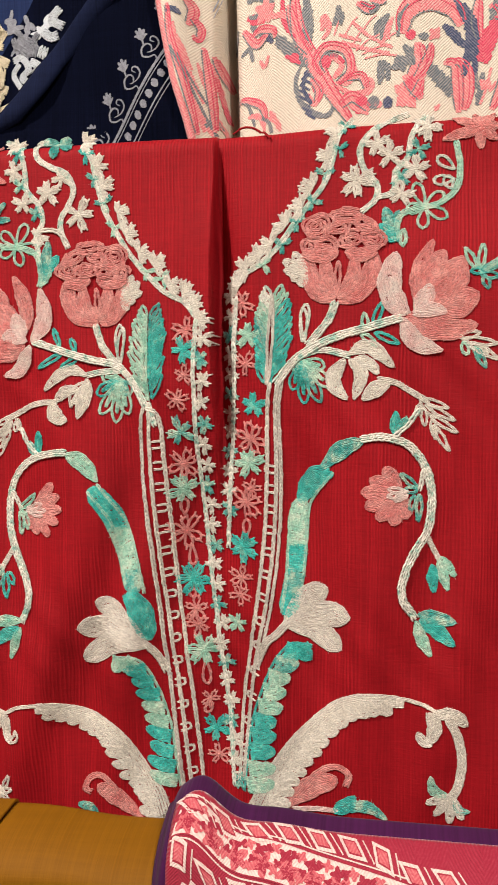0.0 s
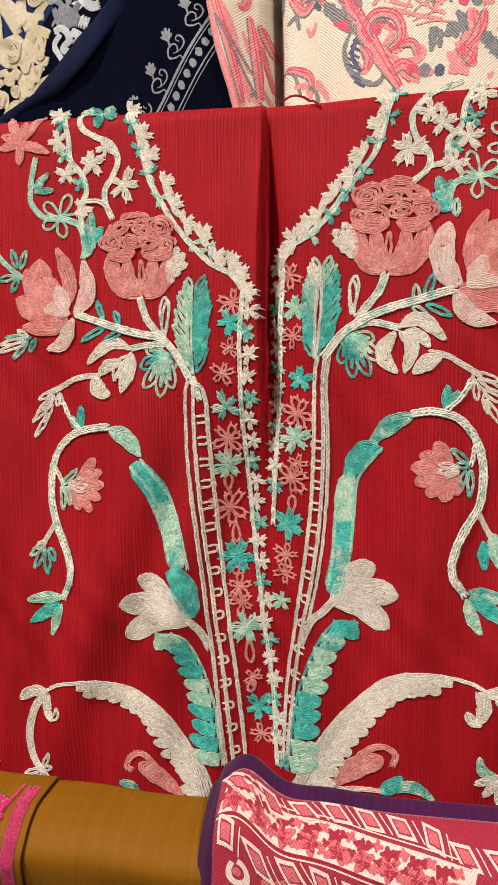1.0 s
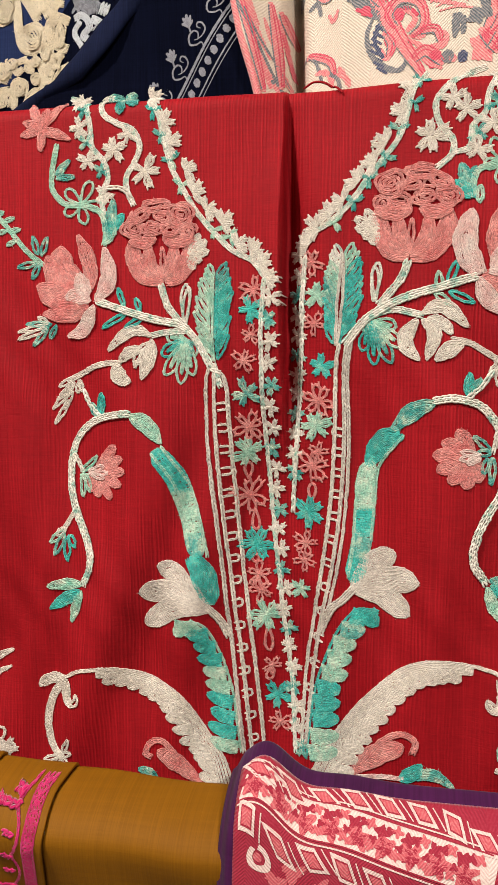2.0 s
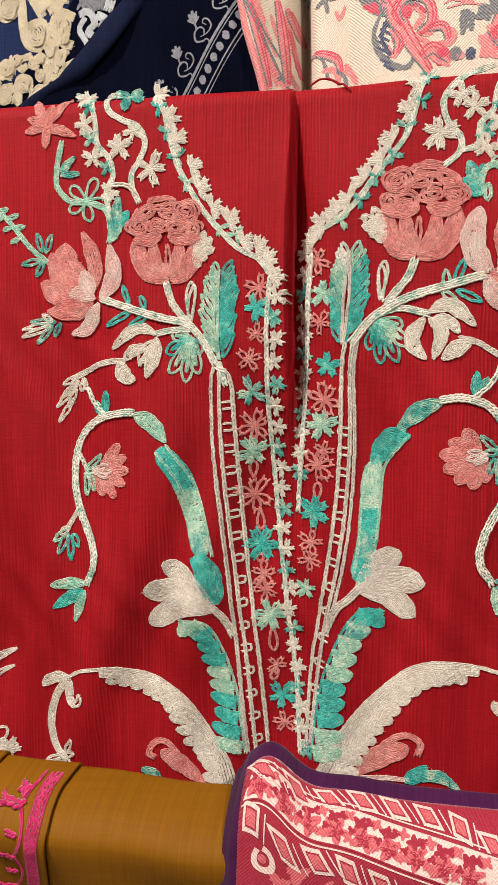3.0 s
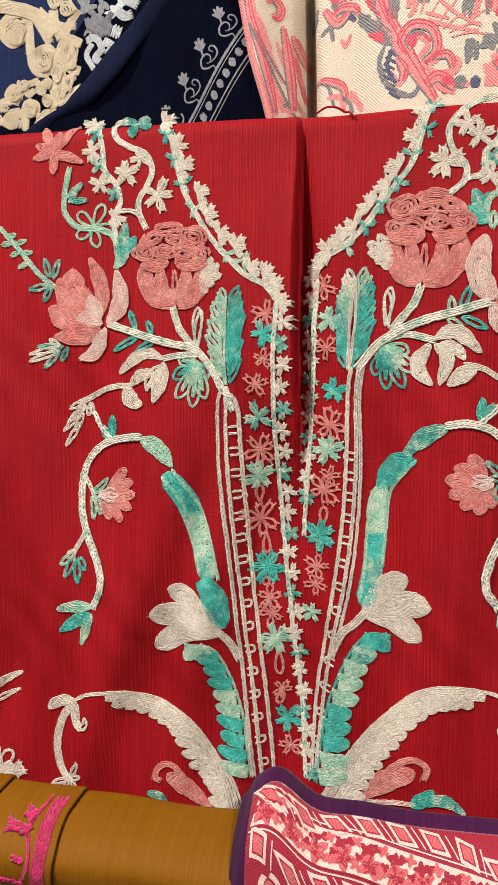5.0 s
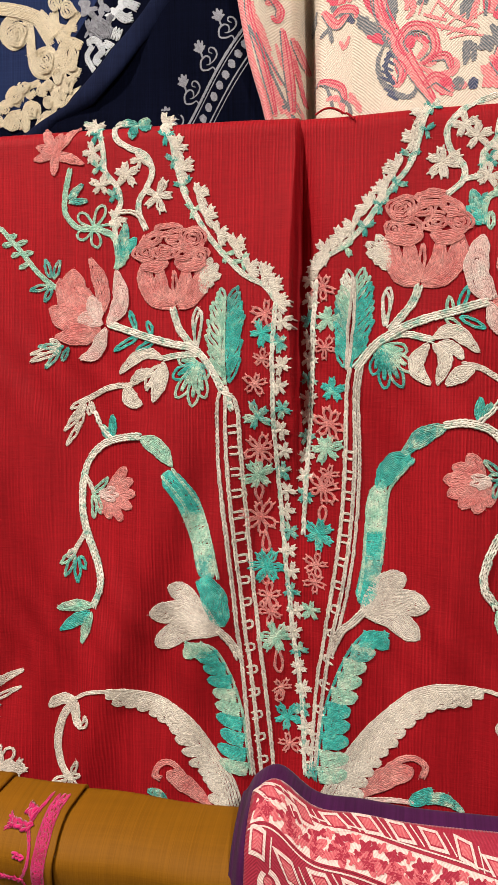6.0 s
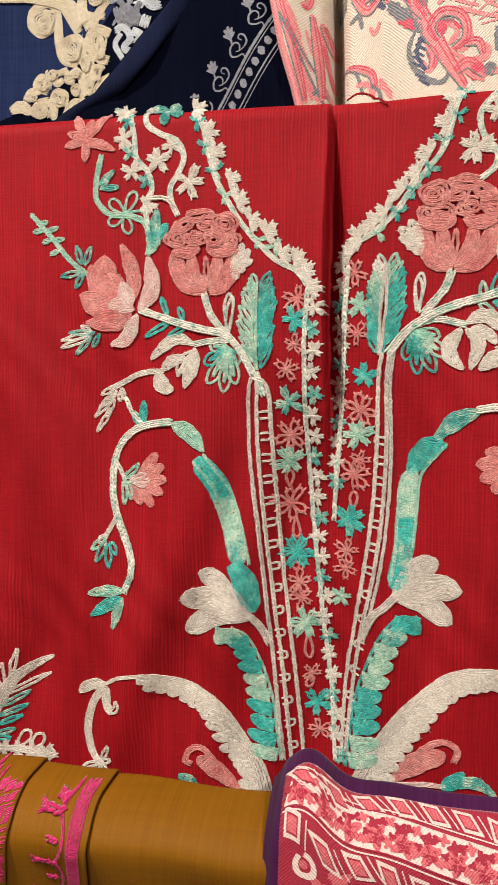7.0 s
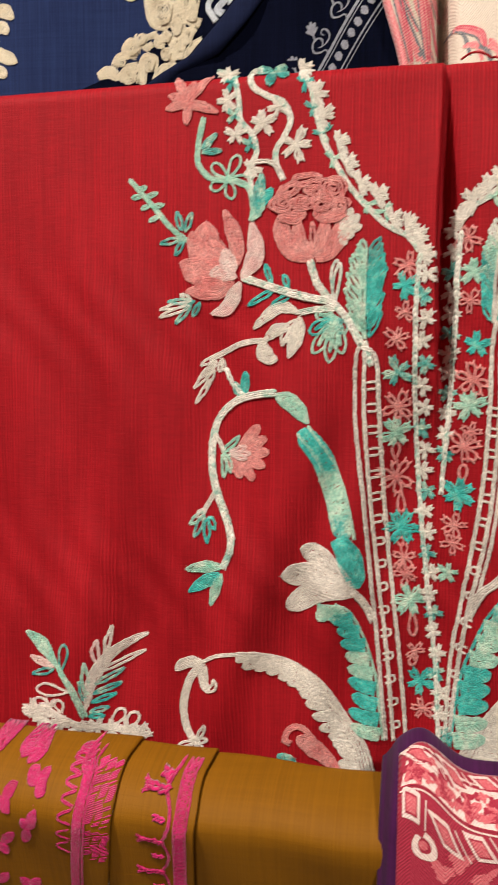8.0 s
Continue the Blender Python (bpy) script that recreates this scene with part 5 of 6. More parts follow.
for c, rx, ry, turn in (((-407.0, 306.0), 11.8, 12.5, 0), ((-380.0, 281.0), 11.4, 12.9, 20), ((-352.0, 282.0), 8.0, 13.3, 0), ((-366.0, 266.0), 6.8, 8.4, 0), ((-409.0, 250.0), 7.2, 7.6, 0), ((-412.0, 226.0), 8.7, 9.9, 30), ((-393.0, 237.0), 7.6, 8.7, 0), ((-376.0, 243.0), 6.1, 6.8, 0), ((-355.0, 257.0), 5.7, 9.5, -20), ((-356.0, 323.0), 8.4, 9.9, 30), ((-369.0, 330.0), 7.6, 8.4, 0), ((-419.0, 239.0), 6.8, 5.7, 0), ((-400.0, 259.0), 6.5, 6.5, 0), ((-376.0, 259.0), 6.1, 5.7, 0)):
    swirl(L, c, rx, ry, turn, LACE, lace_dress, "rosette", 2.0, lift=1.6)
for pts, w in ((P((-440.6, 227.2), (-429.8, 231.1), (-421.7, 223.3)), 11), (P((-403.5, 235.5), (-413.4, 230.7), (-420.1, 221.7)), 12), (P((-397.9, 232.7), (-399.7, 225.1), (-398.0, 217.3)), 9), (P((-368.3, 273.6), (-363.8, 265.7), (-367.3, 253.4)), 11), (P((-348.5, 262.7), (-359.9, 257.8), (-363.9, 236.9)), 9),
               (P((-342.9, 253.7), (-352.5, 247.0), (-360.0, 235.1)), 8), (P((-378.7, 246.7), (-371.3, 241.1), (-374.2, 236.2)), 10), (P((-388.5, 221.9), (-379.9, 231.6), (-365.7, 234.1)), 8), (P((-408.4, 305.9), (-409.5, 302.9), (-411.7, 301.0)), 9)):
    petal(L, pts, w, LACE, lace_dress, "lace_petal", "round", row=2.0)
for pts, w in ((P((-546.9, 286.3), (-532.0, 289.7), (-520.4, 281.1)), 13), (P((-547.2, 273.7), (-532.2, 274.6), (-526.4, 268.1)), 12), (P((-550.6, 251.2), (-535.5, 250.7), (-517.0, 242.1)), 13), (P((-550.9, 235.9), (-535.8, 235.5), (-528.8, 228.9)), 12), (P((-544.3, 263.2), (-538.4, 256.1)), 12)):
    petal(L, pts, w, LACE, lace_dress, "lace_petal", "round", row=2.0)
for pts, w in ((P((-337.2, 292.9), (-328.8, 294.5), (-322.3, 284.9), (-328.9, 277.2), (-323.4, 273.2)), 6), (P((-331.6, 289.8), (-337.2, 280.5), (-330.0, 267.4)), 5), (P((-320.6, 291.2), (-311.4, 285.4), (-317.9, 279.6)), 7), (P((-308.2, 317.0), (-300.8, 310.5), (-294.0, 312.0)), 8), (P((-306.1, 302.2), (-309.8, 293.7)), 9),
               (P((-291.4, 335.1), (-299.2, 326.0), (-288.8, 319.4)), 8)):
    stem(L, pts, w, WHITE_THREAD, lace_dress, 3, "printed_scroll", lift=0.6)
for pts, w in ((P((-334.3, 319.7), (-326.1, 309.9), (-320.6, 296.1)), 5), (P((-324.4, 311.2), (-315.2, 303.0), (-317.9, 295.8)), 6), (P((-337.1, 312.6), (-333.3, 302.3)), 5), (P((-312.5, 314.9), (-317.9, 308.1)), 5), (P((-331.6, 304.6), (-324.4, 298.9)), 6)):
    stem(L, pts, w, SILVER, lace_dress, 2, "printed_scroll", lift=0.6)

for k, c in enumerate([(-337.0, 322.0), (-328.0, 312.0), (-334.0, 305.0), (-322.0, 323.0), (-318.0, 306.0), (-310.0, 316.0), (-304.0, 323.0), (-340.0, 328.0), (-326.0, 297.0)]):
    blob(L, c, 7.5, 4.5, WHITE_THREAD if k in (5, 6) else SILVER, lace_dress, 37 * k, "printed_scroll", lift=0.9, lobes=3 + k % 3, deep=0.42)

# side edge of the pale shawl, which the navy one slips behind
pedge = edge((-194.3, 335.5), (-186.3, 293.3), (-178.6, 256.0), (-164.2, 210.6), (-161.4, 173.8))
shawl = thing("navy_shawl", "dark navy shawl with a grey scroll border, draped behind the tunic", "shawl")
N = F_navy
nedge = edge((-249.6, 339.9), (-281.8, 308.5), (-308.2, 282.6), (-328.8, 251.8), (-351.8, 225.7), (-378.4, 217.8), (-410.1, 199.3))
sheet(N, nedge, lambda z: pedge(z) + 0.012, 0.10, BACK_TOP, NAVY_CLOTH, shawl, "cloth")
zs_ = np.linspace(0.13, BACK_TOP, 40)
turn_ = np.linspace(0, math.pi, 9)
# same navy cloth turned over; its lit look is painted by a lighter colour
slab("rolled_edge", np.array([[(nedge(z) + 0.002 + 0.013 * (1 - math.cos(a)), F_navy(nedge(z), z) - 0.001 - 0.005 * math.sin(a), z + EYE) for a in turn_] for z in zs_]), 0.001, LIT_TURN_CLOTH, shawl, "turned-over navy edge, coloured lighter as if lit")
# scroll border: a sprig, a large and a small curl repeat along a corded line, with a row of ovals beyond it
first, step = np.array((-224.0, 262.0)), np.array((16.0, 25.2))
for k in range(-3, 5):
    o = first + step * k
    g = lambda dx, dy: tuple(o + np.array([3 + dx * 0.8, dy * 0.8 - 1]))
    ribbon(N, [g(11, -12), g(8, -6), g(2, -8), g(-5, -7), g(-6, 1), g(-1, 6), g(4, 4), g(4, -2), g(0, -3)], 1.6, SILVER, shawl, "scroll", taper=True, wobble=0.15)
    ribbon(N, [g(3, -3), g(9, 1), g(12, 7), g(9, 13), g(4, 14), g(3, 10), g(7, 8)], 1.5, SILVER, shawl, "scroll", taper=True, wobble=0.15)
    for dx, dy, w in ((-13, 20, 3.4), (-9, 23, 3.6), (-4, 22, 3.0), (-14, 14, 2.8), (-1, 17, 2.6)):
        ribbon(N, [g(-6, 10), g((dx - 6) / 2, (dy + 10) / 2 + 1), g(dx, dy)], w, SILVER, shawl, "leaf", taper=True, wobble=0.2)
    ribbon(N, [g(-4, 5), g(-6, 11)], 1.6, SILVER, shawl, "stalk")
for k in range(-5, 9):
    blob(N, np.array((-209.0, 241.0)) + np.array((5.3, 8.3)) * k, 3.9, 3.0, SILVER, shawl, 120, "oval", wobble=0.14)
for off, w, part_name in ((0.0, 2.3, "border_line"), (3.6, 0.9, "border_line"), (20.0, 1.3, "border_line"), (24.0, 0.8, "border_line")):
    ribbon(N, [(-264.6 + off, 174.0), (-235.0 + off, 218.0), (-194.0 + off, 281.0), (-160.0 + off, 333.0)], w, SILVER, shawl, part_name, wobble=0.12)

floral = thing("floral_shawl", "cream herringbone shawl printed with pink and grey flowers", "shawl")
K = F_pink
sheet(K, pedge, lambda z: 0.30, 0.12, BACK_TOP, CREAM_TWILL, floral, "cloth", nx=320, nz=50)
rim_ = np.linspace(0, math.pi, 9)
slab("rolled_edge", np.array([[(pedge(z) - 0.004 + 0.008 * (1 - math.cos(a)) / 2, F_pink(pedge(z), z) + 0.006 - 0.008 * math.sin(a), z + EYE) for a in rim_] for z in np.linspace(0.12, BACK_TOP, 30)]), 0.001, PINK_PRINT, floral)
PK, RD, GR, NV = PINK_PRINT, RED_PRINT, GREY_PRINT, NAVY_PRINT


def stroke(w, m, *pts):
    """One printed stroke of the floral pattern, the wide pink ones edged in grey and crimson."""
    ribbon(K, pts, w, m, floral, "printed_stroke", taper=w > 3, wobble=0.28, lift=0.35 + 0.1 * random.random())
    if w >= 6 and m is PK:
        line = curve(pts, 2.0)
        n_ = normals(line)
        taper_ = np.sin(math.pi * (0.08 + 0.84 * np.linspace(0, 1, len(line)))) ** 0.6
        for e, m2, far in ((-0.52, GR, 1.0), (0.52, RD, 1.0), (0.12, RD, 0.9)):
            ribbon(K, list(map(tuple, (line + n_ * (taper_ * w * e)[:, None])[1:-1])), 1.1 * far, m2, floral, "printed_outline", wobble=0.4, lift=0.6)


stroke(12, PK, (-77.2, 315.4), (-72.2, 282.9), (-58.0, 253.8), (-44.2, 230.7), (-30.6, 210.6))
stroke(7, GR, (-67.8, 313.4), (-63.8, 290.4), (-65.1, 270.4))
stroke(9, GR, (-92.1, 286.2), (-79.5, 271.3), (-65.0, 259.2))
stroke(5, RD, (-87.0, 315.8), (-84.5, 295.0), (-72.2, 276.2))
stroke(7, PK, (-51.1, 246.6), (-58.0, 257.4), (-50.0, 269.3), (-34.7, 266.2), (-31.0, 250.6), (-42.1, 239.6))
stroke(5, PK, (-44.3, 244.1), (-37.7, 253.8), (-43.6, 261.0), (-51.2, 256.9))
stroke(4, GR, (-53.5, 254.3), (-49.0, 263.0), (-40.0, 261.9))
stroke(4.5, GR, (-69.7, 259.2), (-75.0, 243.4), (-67.2, 223.9), (-50.8, 214.8), (-43.3, 223.9), (-47.8, 233.0))
stroke(3, NV, (-65.0, 252.5), (-68.7, 239.8), (-61.5, 225.2))
stroke(6, PK, (-61.6, 245.3), (-55.6, 235.7), (-57.8, 224.7))
stroke(16, PK, (9.6, 274.3), (13.8, 291.2), (30.2, 299.9), (47.8, 293.4), (55.8, 280.2))
stroke(3, GR, (6.6, 272.4), (7.7, 287.3), (15.0, 296.4))
stroke(11, GR, (23.0, 251.2), (35.3, 243.3), (48.7, 226.0))
stroke(8, NV, (49.8, 302.0), (60.9, 281.9), (62.1, 262.6), (57.2, 241.2))
stroke(8, NV, (41.4, 280.5), (54.6, 269.5))
stroke(6, GR, (66.6, 248.1), (65.1, 234.5), (59.3, 219.4))
stroke(9, PK, (41.8, 251.3), (50.6, 250.0), (53.0, 234.8), (54.1, 212.9))
stroke(11, PK, (21.9, 267.2), (23.0, 252.0), (15.7, 239.4))
stroke(6, GR, (-7.8, 255.8), (-6.3, 246.1), (-7.6, 237.7))
stroke(5, GR, (-0.2, 290.2), (-8.9, 282.9), (-11.0, 272.5))
stroke(4, PK, (2.0, 287.8), (-3.6, 277.9), (-5.2, 267.4))
stroke(6, GR, (11.0, 265.6), (15.5, 258.8), (13.4, 250.4))
stroke(5, GR, (-40.3, 301.6), (-41.2, 292.8), (-44.7, 286.4))
stroke(5, PK, (-51.5, 293.5), (-53.7, 282.5))
stroke(6, PK, (-26.0, 302.4), (-15.7, 295.4), (-9.1, 297.8))
stroke(4, GR, (-22.4, 301.9), (-15.7, 297.9))
stroke(3, PK, (-37.9, 272.9), (-22.1, 267.4), (0.1, 260.3))
stroke(2.5, PK, (-29.0, 287.7), (-15.5, 275.3), (2.3, 264.3))
stroke(2.5, PK, (-40.2, 278.7), (-22.2, 273.1))
stroke(6, PK, (-35.4, 244.0), (-22.0, 245.7), (-17.4, 234.3))
stroke(8, PK, (-39.7, 221.7), (-28.5, 229.7), (-15.0, 218.8))
stroke(12, RD, (83.8, 283.1), (75.9, 267.5), (70.0, 251.3))
stroke(8, PK, (68.1, 300.0), (67.2, 281.2), (69.6, 268.3))
stroke(6, GR, (77.7, 279.8), (83.4, 299.7))
stroke(2, PK, (78.5, 246.1), (74.6, 229.5), (70.6, 219.0))
stroke(8, PK, (90.7, 252.9), (87.1, 232.3), (79.2, 214.1))
stroke(8, GR, (-119.1, 321.8), (-110.3, 324.0), (-94.6, 313.9))
stroke(7, PK, (-122.9, 299.6), (-110.5, 285.5), (-99.9, 291.1))
stroke(6, GR, (-116.0, 301.5), (-105.1, 293.8), (-94.6, 294.7))
stroke(8, RD, (-119.1, 309.0), (-102.4, 301.9))
stroke(4, GR, (-134.1, 305.7), (-135.3, 296.3), (-128.0, 294.1))
stroke(6, PK, (-126.5, 242.4), (-116.2, 240.1), (-105.4, 233.5), (-101.7, 221.1))
stroke(3.5, GR, (-133.9, 244.9), (-119.3, 237.7), (-112.3, 218.7))
stroke(5, PK, (-98.5, 228.1), (-92.3, 218.7))
stroke(6, PK, (-183.8, 317.1), (-181.7, 292.0), (-173.4, 264.3), (-166.0, 237.3), (-159.5, 210.0))
stroke(2.4, GR, (-181.9, 283.0), (-170.3, 260.1), (-162.0, 242.9), (-149.2, 216.9))
stroke(8, PK, (-171.1, 324.1), (-164.3, 314.6), (-168.0, 301.1))
stroke(4, PK, (-176.1, 291.9), (-168.4, 272.3), (-164.3, 263.9))
stroke(7, PK, (-156.5, 285.4), (-152.8, 264.5), (-149.0, 236.2), (-147.1, 214.9))
stroke(2.2, NV, (-154.1, 264.2), (-150.7, 235.9))
stroke(5, PK, (-164.0, 244.8), (-159.0, 229.3), (-154.7, 213.4))
stroke(7, PK, (-148.6, 279.7), (-142.6, 267.8), (-138.0, 259.5))
stroke(3, PK, (-168.2, 251.0), (-164.7, 230.4))
# finer curls, veins and ticks of the print
stroke(5, PK, (-57.0, 258.1), (-51.9, 266.2), (-40.3, 267.5), (-30.4, 259.5), (-27.9, 248.9), (-33.9, 239.8), (-41.5, 242.4))
stroke(3, RD, (-51.5, 253.6), (-49.6, 260.8), (-42.2, 262.4), (-35.6, 256.7))
stroke(6, GR, (-52.6, 255.8), (-48.6, 261.8), (-41.1, 260.9))
stroke(5, PK, (-41.3, 238.2), (-29.4, 232.2), (-16.6, 233.4), (-13.1, 240.5), (-18.1, 244.0))
stroke(4, PK, (-48.7, 236.6), (-35.6, 228.4), (-26.8, 220.5), (-15.9, 215.6))
stroke(6, RD, (-29.0, 221.7), (-22.5, 219.1), (-17.2, 220.9))
stroke(8, PK, (-81.2, 308.0), (-77.5, 293.1), (-71.6, 278.0), (-62.5, 264.8))
stroke(7, GR, (-68.2, 302.9), (-66.6, 288.1), (-65.1, 275.5))
stroke(6, GR, (-93.0, 281.5), (-84.2, 273.6), (-73.1, 261.3), (-64.4, 256.5))
stroke(4, RD, (-84.0, 268.3), (-75.2, 262.5), (-70.8, 259.1))
stroke(6, PK, (-114.7, 292.4), (-106.3, 296.0), (-95.5, 292.2), (-93.2, 285.7))
stroke(5, NV, (-110.1, 283.7), (-101.8, 288.4), (-95.2, 282.7))
stroke(4, PK, (-107.5, 272.0), (-103.0, 265.4), (-99.1, 273.5))
stroke(4, GR, (-124.8, 278.4), (-117.5, 283.2), (-113.9, 272.4))
stroke(5, PK, (-98.3, 309.1), (-93.8, 302.5), (-85.3, 304.1))
stroke(4, GR, (-117.5, 310.4), (-113.2, 308.0), (-106.8, 309.7))
stroke(1.3, PK, (-18.5, 282.8), (-23.7, 278.6), (-28.7, 270.9))
stroke(1.3, PK, (-7.6, 275.8), (-17.0, 272.5), (-26.4, 265.5))
stroke(1.3, PK, (1.3, 266.8), (-10.4, 266.1), (-22.0, 262.1))
stroke(1.3, PK, (5.9, 258.1), (-7.0, 260.3), (-19.7, 258.8))
stroke(1.3, PK, (-25.2, 291.7), (-30.4, 286.3), (-35.3, 277.7))
stroke(1.3, PK, (-38.0, 292.5), (-41.0, 287.1), (-43.9, 278.2))
stroke(1.3, PK, (-10.3, 290.7), (-15.5, 287.4), (-20.6, 280.9))
stroke(1.3, PK, (9.4, 276.8), (1.0, 273.8), (-7.3, 267.4))
stroke(2.0, NV, (-68.0, 251.5), (-59.7, 245.5))
stroke(2.0, NV, (-70.0, 247.1), (-61.6, 241.1))
stroke(2.0, NV, (-71.3, 242.5), (-63.0, 236.5))
stroke(2.0, NV, (-71.7, 238.0), (-63.4, 232.0))
stroke(2.0, NV, (-71.6, 233.3), (-63.2, 227.3))
stroke(2.0, NV, (-70.7, 228.7), (-62.4, 222.7))
stroke(2.0, NV, (-69.1, 223.9), (-60.8, 217.9))
stroke(2.0, NV, (-66.8, 219.2), (-58.4, 213.2))
stroke(5, PK, (-61.8, 245.9), (-56.2, 237.1), (-58.9, 224.7), (-64.5, 233.5))
stroke(4, RD, (-60.6, 241.6), (-58.1, 233.1))
stroke(5, PK, (-55.0, 289.5), (-50.9, 293.4), (-48.3, 282.7), (-53.4, 275.7))
stroke(4, GR, (-41.4, 296.9), (-38.1, 294.6), (-38.9, 286.3))
stroke(7, PK, (32.1, 266.9), (30.4, 256.5), (25.5, 246.3), (19.4, 238.4))
stroke(8, PK, (11.8, 241.0), (19.6, 232.1), (25.3, 223.3))
stroke(6, PK, (25.7, 240.0), (21.8, 229.8), (15.7, 223.9))
stroke(6, GR, (10.3, 253.6), (16.6, 256.4), (19.0, 249.9))
stroke(8, PK, (48.7, 252.1), (55.1, 251.7), (60.7, 244.0), (61.3, 227.2), (58.6, 214.8))
stroke(9, GR, (32.9, 245.8), (40.7, 239.0), (51.7, 229.9), (53.0, 221.4))
stroke(5, GR, (-5.8, 255.8), (-1.3, 250.2), (-0.9, 239.7))
stroke(4, GR, (-0.7, 290.0), (-5.6, 279.9), (-6.4, 271.5))
stroke(4, PK, (2.6, 287.7), (-1.3, 277.5), (0.0, 271.1))
stroke(6, NV, (45.7, 274.3), (54.5, 267.5), (64.3, 261.6))
stroke(7, NV, (56.6, 296.7), (64.7, 279.4), (66.5, 260.4), (66.1, 241.5))
stroke(8, RD, (84.0, 276.0), (78.0, 265.9), (74.3, 249.4))
stroke(7, PK, (76.9, 293.2), (83.7, 284.4), (87.7, 290.4))
stroke(6, GR, (72.4, 243.2), (70.8, 230.7), (68.1, 218.3))
stroke(3, PK, (77.3, 228.2), (83.4, 234.1), (89.9, 231.5), (88.4, 217.0))
stroke(4, PK, (35.2, 214.2), (39.3, 219.2))
stroke(5, GR, (-17.0, 299.5), (-12.6, 295.0), (-8.5, 298.9))
stroke(6, PK, (-15.0, 303.6), (-6.4, 300.9), (-2.2, 302.7))
stroke(5, PK, (-118.6, 226.6), (-112.2, 227.3), (-105.7, 223.7), (-103.2, 213.0))
stroke(5, PK, (-100.4, 223.3), (-92.7, 218.6), (-88.1, 209.9))
stroke(3, GR, (-105.7, 224.7), (-99.1, 219.0), (-96.7, 210.5))
stroke(5, PK, (-179.0, 302.0), (-176.1, 282.9), (-169.0, 265.7), (-155.2, 237.5))
stroke(2, GR, (-175.9, 276.6), (-164.4, 254.9), (-148.6, 230.7), (-141.8, 219.8))
stroke(4, PK, (-160.8, 271.4), (-155.9, 256.4), (-149.0, 243.3))
stroke(5, PK, (-150.2, 272.8), (-146.4, 257.8), (-141.6, 242.8))
stroke(3, RD, (-146.6, 262.1), (-142.2, 242.9), (-138.9, 230.1))
stroke(6, PK, (-166.5, 309.5), (-158.7, 300.6), (-160.4, 291.3), (-164.8, 293.7))
stroke(5, NV, (-184.6, 310.7), (-179.3, 312.5), (-172.8, 308.9))
stroke(5, PK, (-161.3, 229.5), (-154.6, 220.7), (-147.8, 210.8))
stroke(3, GR, (-154.5, 218.6), (-150.3, 220.4), (-145.7, 211.7))
stroke(4, PK, (-149.7, 232.9), (-142.9, 222.0), (-136.1, 211.0))
for c, rx, ry, m, lob in (((-76.0, 264.6), 4, 4, RD, 0), ((-49.9, 257.7), 4, 5, RD, 0), ((9.0, 252.0), 7, 6, GR, 4), ((14.5, 228.8), 11, 10, PK, 5), ((20.1, 239.2), 8, 9, PK, 5), ((15.8, 235.1), 5, 4, RD, 0), ((-12.4, 224.3), 5, 5, GR, 0), ((-0.8, 223.1), 4.5, 4, NV, 0), ((16.2, 273.0), 4, 4, RD, 0),
                          ((-8.3, 222.6), 3, 3, PK, 0), ((26.2, 271.6), 3, 4, GR, 0), ((-102.4, 309.9), 8, 9, PK, 5), ((-132.1, 300.8), 4, 5, GR, 4), ((-161.8, 226.2), 5, 7, PK, 5), ((-21.8, 225.9), 5, 4, RD, 0), ((-79.6, 300.3), 5, 8, PK, 4), ((74.5, 233.8), 4, 5, PK, 4), ((34.9, 273.9), 5, 4, PK, 4)):
    blob(K, c, rx, ry, m, floral, random.uniform(0, 90), "printed_spot", lobes=lob, wobble=0.12)
# the same print goes on higher up the shawl
for dx, dy in ((0, 118), (-70, 215)):
    for pts, w, m in ((P((-77.2, 315.4), (-72.2, 282.9), (-58.0, 253.8), (-39.7, 221.7)), 12, PK), (P((-51.1, 246.6), (-58.0, 257.4), (-50.0, 269.3), (-34.7, 266.2), (-31.0, 250.6), (-42.1, 239.6)), 7, PK), (P((23.0, 251.2), (35.3, 243.3), (48.7, 226.0)), 11, GR), (P((9.6, 274.3), (13.8, 291.2), (30.2, 299.9), (47.8, 293.4)), 16, PK), (P((49.8, 302.0), (60.9, 281.9), (57.2, 241.2)), 8, NV)):
        ribbon(K, [(a + dx, b + dy) for a, b in pts], w, m, floral, "printed_stroke", taper=True, wobble=0.12)

# ---------------------------------------------------------------- cloths in front
rail(0.652, EYE - 0.385, 0.022)
suit = thing("mustard_suit_length", "folded mustard silk with magenta embroidered borders over a rail", "fabric")
M = F_mustard
fold1 = edge((-297.8, -344.7), (-301.0, -350.3), (-299.3, -365.3), (-305.2, -431.8))
fold2 = edge((-361.4, -344.8), (-364.7, -348.9), (-363.2, -365.2), (-373.5, -441.4))


def fold(left, right, lift, name, label=""):
    """A folded layer that rises over the rail and drops behind it."""
    rows = []
    nx = 60
    heights = list(np.linspace(-0.60, -0.3775, 24)) + [-0.345 - 0.032 * (1 - math.cos(a)) for a in np.linspace(math.pi / 2 - 0.1, 0.12, 14)]
    for z0 in heights:
        x = np.linspace(left(z0), right(z0), nx)
        z = np.full(nx, z0) + (mustard_top(x) + 0.345) * smooth(-0.40, -0.36, z0)
        rows.append(at(M, x * 1000, z * 1000, lift))
    last = rows[-1]
    for a in np.linspace(0.1, 1.4, 6):
        rows.append(last + np.array([0, 0.010 * math.sin(a), -0.010 * (1 - math.cos(a))]))
    rows.append(rows[-1] + np.array([0, 0, -0.12]))
    return slab(name, np.array(rows), 0.003, MUSTARD_CLOTH, suit, label)


